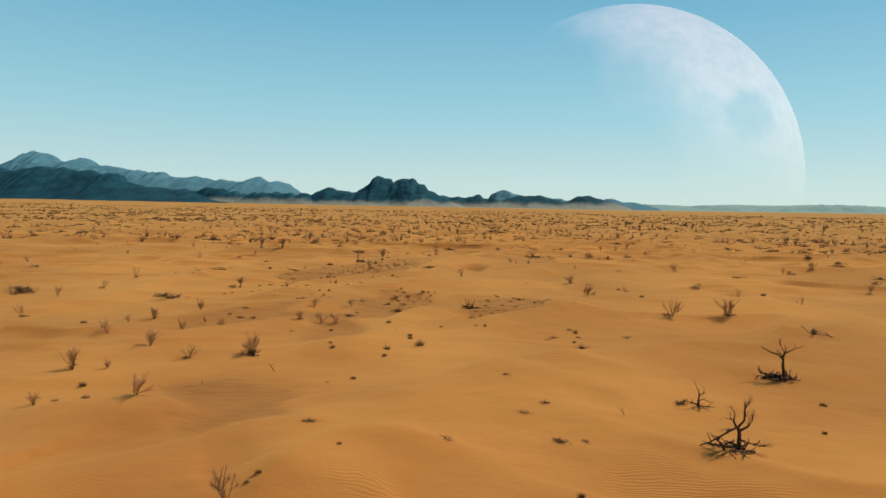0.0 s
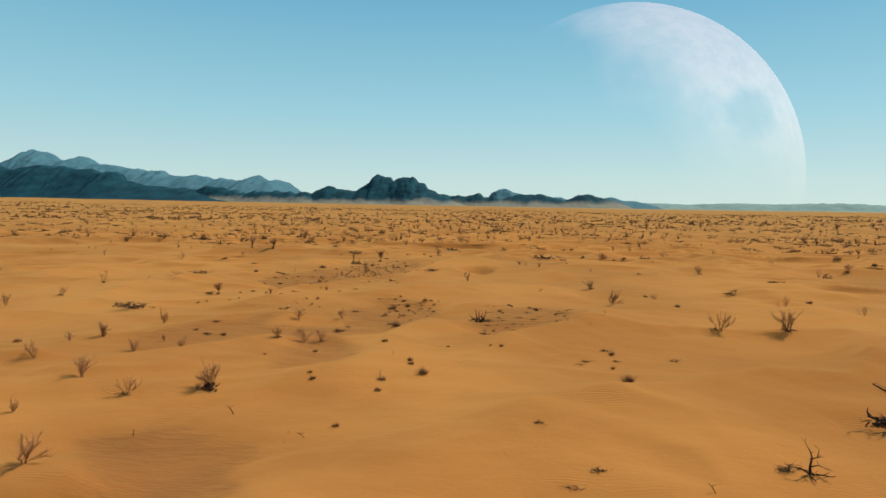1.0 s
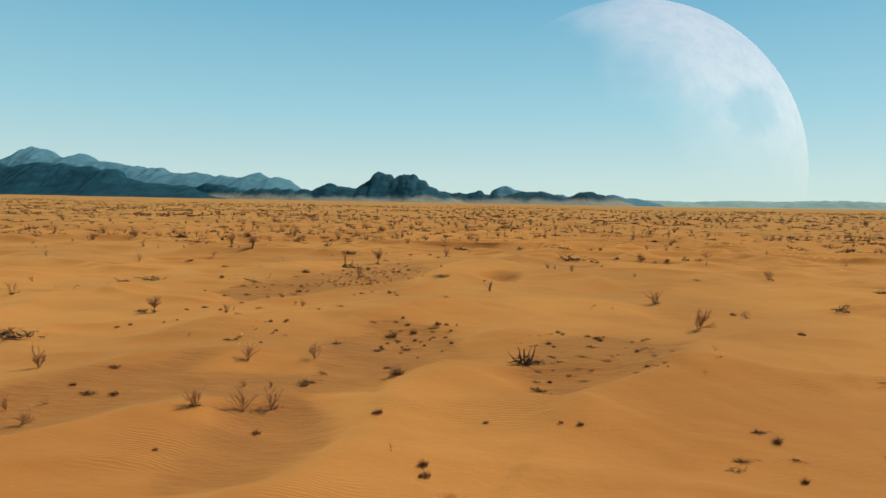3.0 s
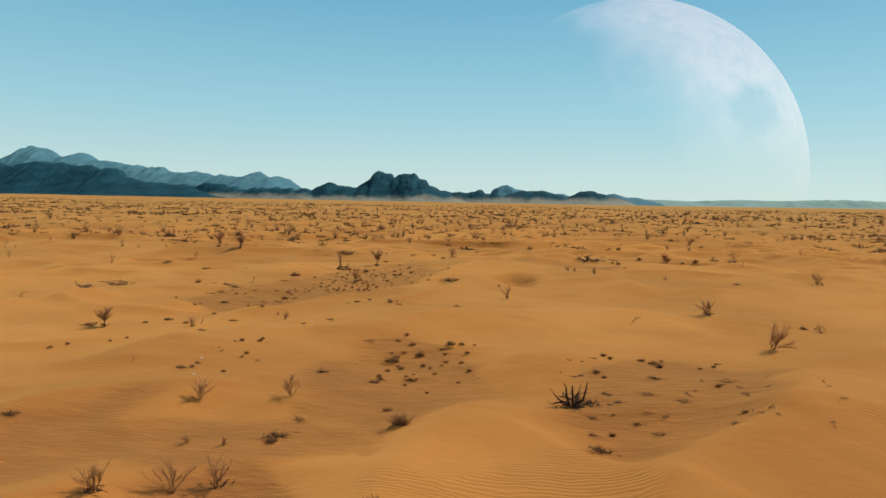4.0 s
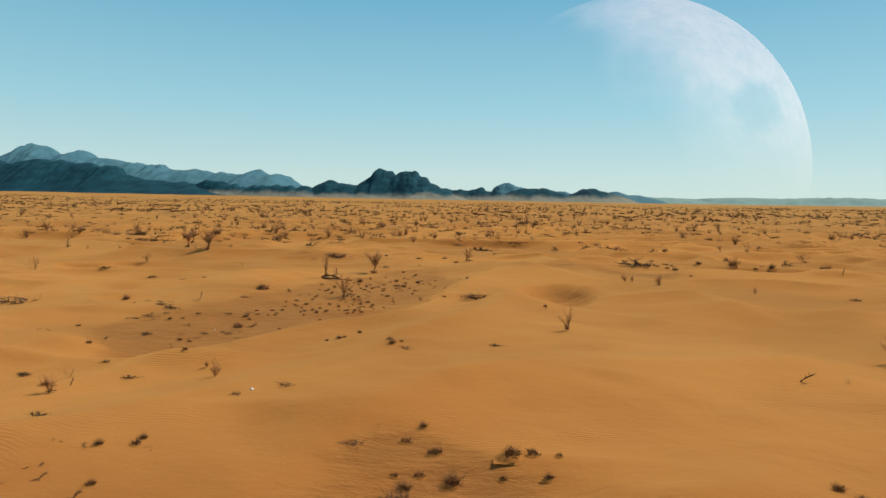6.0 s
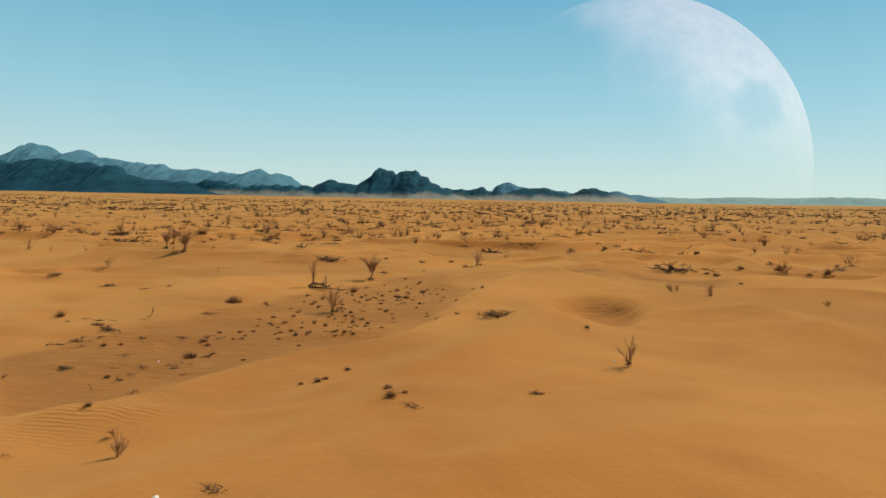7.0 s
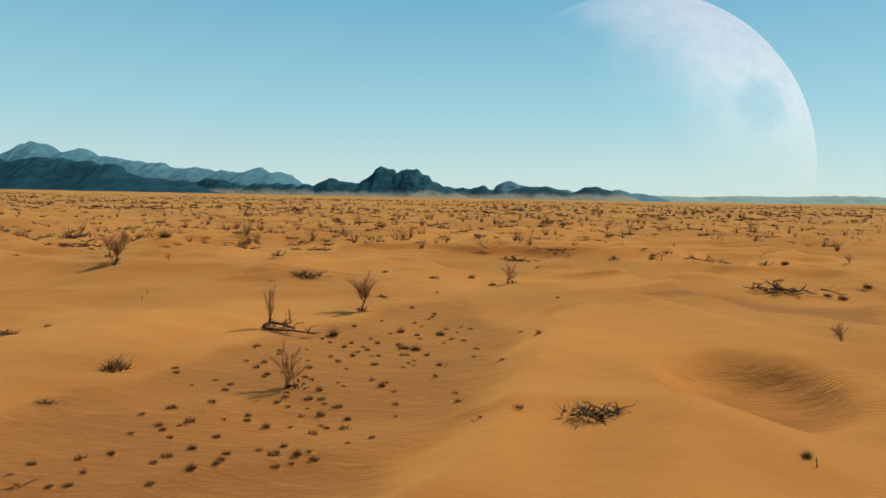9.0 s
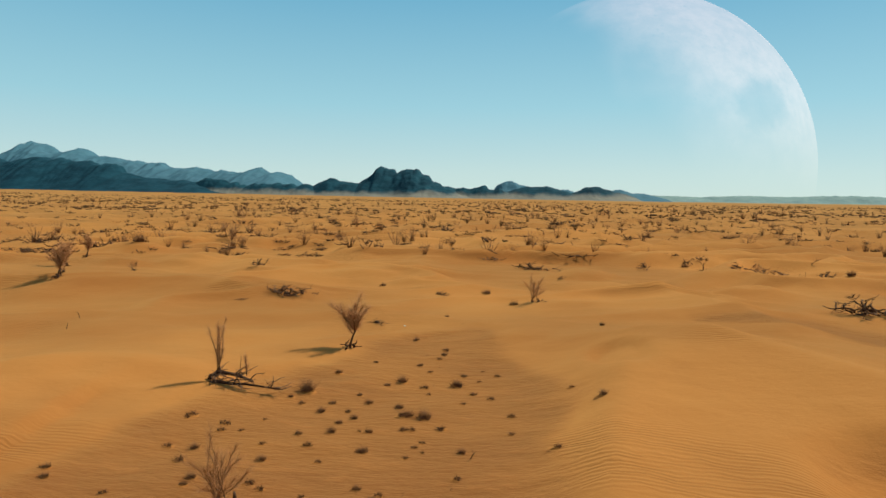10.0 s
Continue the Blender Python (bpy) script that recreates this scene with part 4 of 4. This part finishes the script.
at(dead_tree(61, ((0.0, 0, -0.08), (0.02, 0, 0.2), (-0.01, 0, 0.42), (0.0, 0, 0.58)),
             (((0, 0, 0.56), (-0.14, 0, 0.68), (-0.34, 0, 0.76), (-0.55, 0, 0.84), (-0.62, 0, 0.9)), ((0, 0, 0.58), (-0.03, 0, 0.75), (-0.08, 0, 0.95)),
              ((0, 0, 0.58), (0.07, 0, 0.74), (0.2, 0, 0.84), (0.4, 0, 0.92)), ((0.0, 0, 0.6), (-0.1, 0, 0.72), (-0.2, 0, 0.7))),
             roots=6, crown=260, mound=(60, 0.55, -0.12), reach=(-1, 0.8)), 20.6, 28.7, 1.75, -4, "flat-topped black dead tree on a heap of roots", "tree", "dead trees")
at(dead_tree(62, ((0.0, 0, -0.08), (-0.05, 0, 0.25), (0.0, 0, 0.5)), (((0, 0, 0.5), (-0.08, 0, 0.75), (-0.18, 0, 0.98)), ((0, 0, 0.46), (0.15, 0, 0.6), (0.22, 0, 0.85)), ((-0.04, 0, 0.3), (0.2, 0, 0.32), (0.42, 0, 0.24))),
             roots=5, crown=130, reach=(-1.8, 1.3)), 15.19, 23.92, 0.95, 0, "small black forked dead tree among fallen branches", "tree", "dead trees")
at(dead_tree(63, ((0.05, -0.1, -0.06), (0.02, -0.03, 0.3), (0.0, 0, 0.62), (0.0, 0.03, 0.85)),
             (((-0.1, 0, 0.1), (-0.2, 0, 0.45), (-0.24, 0, 0.75), (-0.34, 0, 0.95)), ((0.1, 0, 0.1), (0.4, 0, 0.35), (0.5, 0, 0.7), (0.58, 0, 1.0)),
              ((-0.15, 0, 0.1), (-0.55, 0, 0.35), (-0.85, 0, 0.66)), ((0.0, 0, 0.3), (0.2, 0, 0.5), (0.3, 0, 0.72)), ((-0.1, 0, 0.2), (-0.5, 0, 0.18), (-0.8, 0, 0.1))),
             roots=8, crown=50, mound=(14, 0.6, -0.1), reach=(-0.4, 2.2), thick=2.0, forks=1), 4.28, 46.64, 0.85, 0, "black splintered stump with spikes of broken limbs", "tree", "dead trees")
at(dead_tree(64, ((0, 0, -0.08), (0.02, 0, 0.3), (0.0, 0, 0.5)), (((0, 0, 0.5), (-0.2, 0, 0.7), (-0.4, 0, 0.8)), ((0, 0, 0.5), (0.15, 0, 0.75), (0.3, 0, 0.9))),
             roots=5, crown=120), 9.0, 116.8, 0.83, 0, "black gnarled dead tree with fallen branches", "tree", "dead trees")
gather([lambda k=k: brushwood(70 + k, branches=(16, 26, 36, 12)[k], height=(0.15, 0.22, 0.26, 0.1)[k], thin=0.72) for k in range(4)],
       PILES, "heap of crooked dead branches on the sand", "brushwood", "brushwood heaps", lambda s: min(max(s * 2.6, 0.45), 2.8), turn=35)
gather([lambda k=k: tuft(80 + k, blades=(70, 100, 130, 50, 90)[k], low=(0.5, 0.7, 0.9, 0.4, 0.6)[k]) for k in range(5)],
       TUFTS, "small dark tuft of dry grass in the sand", "grass tuft", "dry grass tufts", lambda s: min(max(s * 1.8, 0.24), 1.5), turn=20)


def field(count, x0, x1, y0, y1, low, high, seed):
    rng = random.Random(seed)
    return [(rng.uniform(x0, x1), rng.uniform(y0, y1), rng.uniform(low, high)) for _ in range(count)]


# lumps and litter on the coarse floors between the dunes
gather([lambda k=k: tuft(150 + k, 34, 0.4) for k in range(3)],
       field(55, -13.5, -7, 74, 84, 0.16, 0.36, 11) + field(25, -8, -3.5, 76, 92, 0.16, 0.38, 12) + field(18, -3.5, 1, 49, 56, 0.18, 0.38, 13),
       "tiny dry tuft on a sand lump", "grass tuft", "tiny tufts", turn=20)
gather([lambda k=k: brushwood(160 + k, 4, 0.7, 0.08, 0.7) for k in range(3)],
       field(22, 4, 13, 44, 53, 0.35, 0.9, 14) + field(22, -22, -13, 66, 76, 0.35, 1.0, 15) + field(8, -12, -8, 50, 56, 0.3, 0.6, 16),
       "few broken twigs lying on the sand", "brushwood", "scattered twigs")
gather([lambda k=k: stick(90 + k, forks=(1, 2, 3)[k]) for k in range(3)], STICKS, "upright dead stick stuck in the sand", "stick", "dead sticks", lambda s: max(s, 0.25))
gather([lambda k=k: stone(k) for k in range(3)], STONES, "small pale stone lying on the sand", "stone", "pale stones", lambda s: s * 1.2)


# ---- thinner growth beside the flown strip and out to the far scrub ----
def beside(count, low, high, seed):
    rng = random.Random(seed)
    rows = []
    while len(rows) < count:
        y = rng.uniform(38, 185)
        x = -0.09 * y + rng.uniform(-1, 1) * (0.78 * y + 4)
        if y > 108 or abs(x + 0.09 * (y - 36)) > 27:
            rows.append((x, y, rng.uniform(low, high)))
    return rows


gather([lambda k=k: shrub(120 + k, stems=5, twigs=480, out=0.45, fork=0.45, root=(0, 9)[k % 2]) for k in range(4)], beside(80, 0.6, 1.7, 1),
       "leafless brown shrub on the open plain", "shrub", "desert shrubs")
gather([lambda k=k: tuft(130 + k, 70, 0.6) for k in range(2)], beside(22, 0.35, 1.2, 2), "dark dry tuft on the open plain", "grass tuft", "dry grass tufts")
gather([lambda k=k: brushwood(140 + k, 8, height=0.26) for k in range(2)], beside(55, 0.9, 2.2, 3), "flat heap of dead branches on the plain", "brushwood", "brushwood heaps")


# ---- the far scrub ----
def clump(rng, kind, thick):
    """One small bush for the distance, about one metre across: 0 a standing shrub, 1 a cushion, 2 a flat heap of wood."""
    tubes = Tubes()
    for _ in range((20, 13, 13)[kind]):
        if kind == 0:
            p, d, n, r = Vector((rng.gauss(0, 0.05), rng.gauss(0, 0.05), -0.05)), tilt(rng, rng.uniform(0.05, 0.75), 1), rng.uniform(0.5, 1), thick
        elif kind == 1:
            p, d, n, r = Vector((rng.gauss(0, 0.26), rng.gauss(0, 0.26), -0.03)), tilt(rng, 1, rng.uniform(0.3, 1.1)), rng.uniform(0.25, 0.5), thick * 2.4
        else:
            p, d, n, r = Vector((rng.gauss(0, 0.4), rng.gauss(0, 0.2), 0.04)), tilt(rng, 1, rng.uniform(-0.05, 0.4)), rng.uniform(0.3, 0.6), thick * 2
        tubes.tube(bent(rng, p, d, n, 1, 0.1), r, r * 0.45, 3)
    faces = np.array([(f[0], f[1], f[2]) for f in tubes.faces] + [(f[0], f[2], f[3]) for f in tubes.faces if len(f) == 4])
    return np.array([tuple(v) for v in tubes.verts]), faces


def scrub(kinds, count, material, label, seed):
    """Countless bushes out to the edge of the plain, joined into one mesh."""
    rng = random.Random(seed)
    near = [clump(rng, k, 0.014) for k in kinds for _ in range(5)]
    far = [clump(rng, k, 0.028) for k in kinds for _ in range(5)]
    verts, faces, base, places = [], [], 0, []
    while len(places) < count:
        y = 128 + 720 * rng.random() ** 1.08
        x = -1 - 0.09 * y + rng.uniform(-1, 1) * (0.80 * y + 6)
        if smooth_noise(np.array(x / 26), np.array(y / 34), 77) >= rng.uniform(-0.9, 0.6):
            places.append((x, y))
    px, py = np.array(places).T
    for x, y, z in zip(px, py, ground_z(px, py)):
        v, f = rng.choice(near if y < 260 else far)
        a, size = rng.uniform(0, 6.283), rng.uniform(0.75, 1.7) * rng.uniform(0.8, 1.5)
        turned = np.stack([v[:, 0] * math.cos(a) - v[:, 1] * math.sin(a), v[:, 0] * math.sin(a) + v[:, 1] * math.cos(a), v[:, 2]], 1)
        verts.append(turned * size + (x, y, z))
        faces.append(f + base)
        base += len(v)
    verts, faces = np.concatenate(verts), np.concatenate(faces)
    me = bpy.data.meshes.new("scrub")
    me.vertices.add(len(verts))
    me.vertices.foreach_set("co", verts.ravel())
    me.loops.add(faces.size)
    me.loops.foreach_set("vertex_index", faces.ravel())
    me.polygons.add(len(faces))
    me.polygons.foreach_set("loop_start", np.arange(0, faces.size, 3))
    me.update(calc_edges=True)
    me.materials.append(material)
    tagged(new("scrub", me), label, "scrub", kind="stuff")


scrub((1, 1, 2), 8800, BARK, "countless dark dry clumps scattered over the plain", 5)
scrub((0,), 2300, STRAW, "countless brown leafless shrubs scattered over the plain", 6)
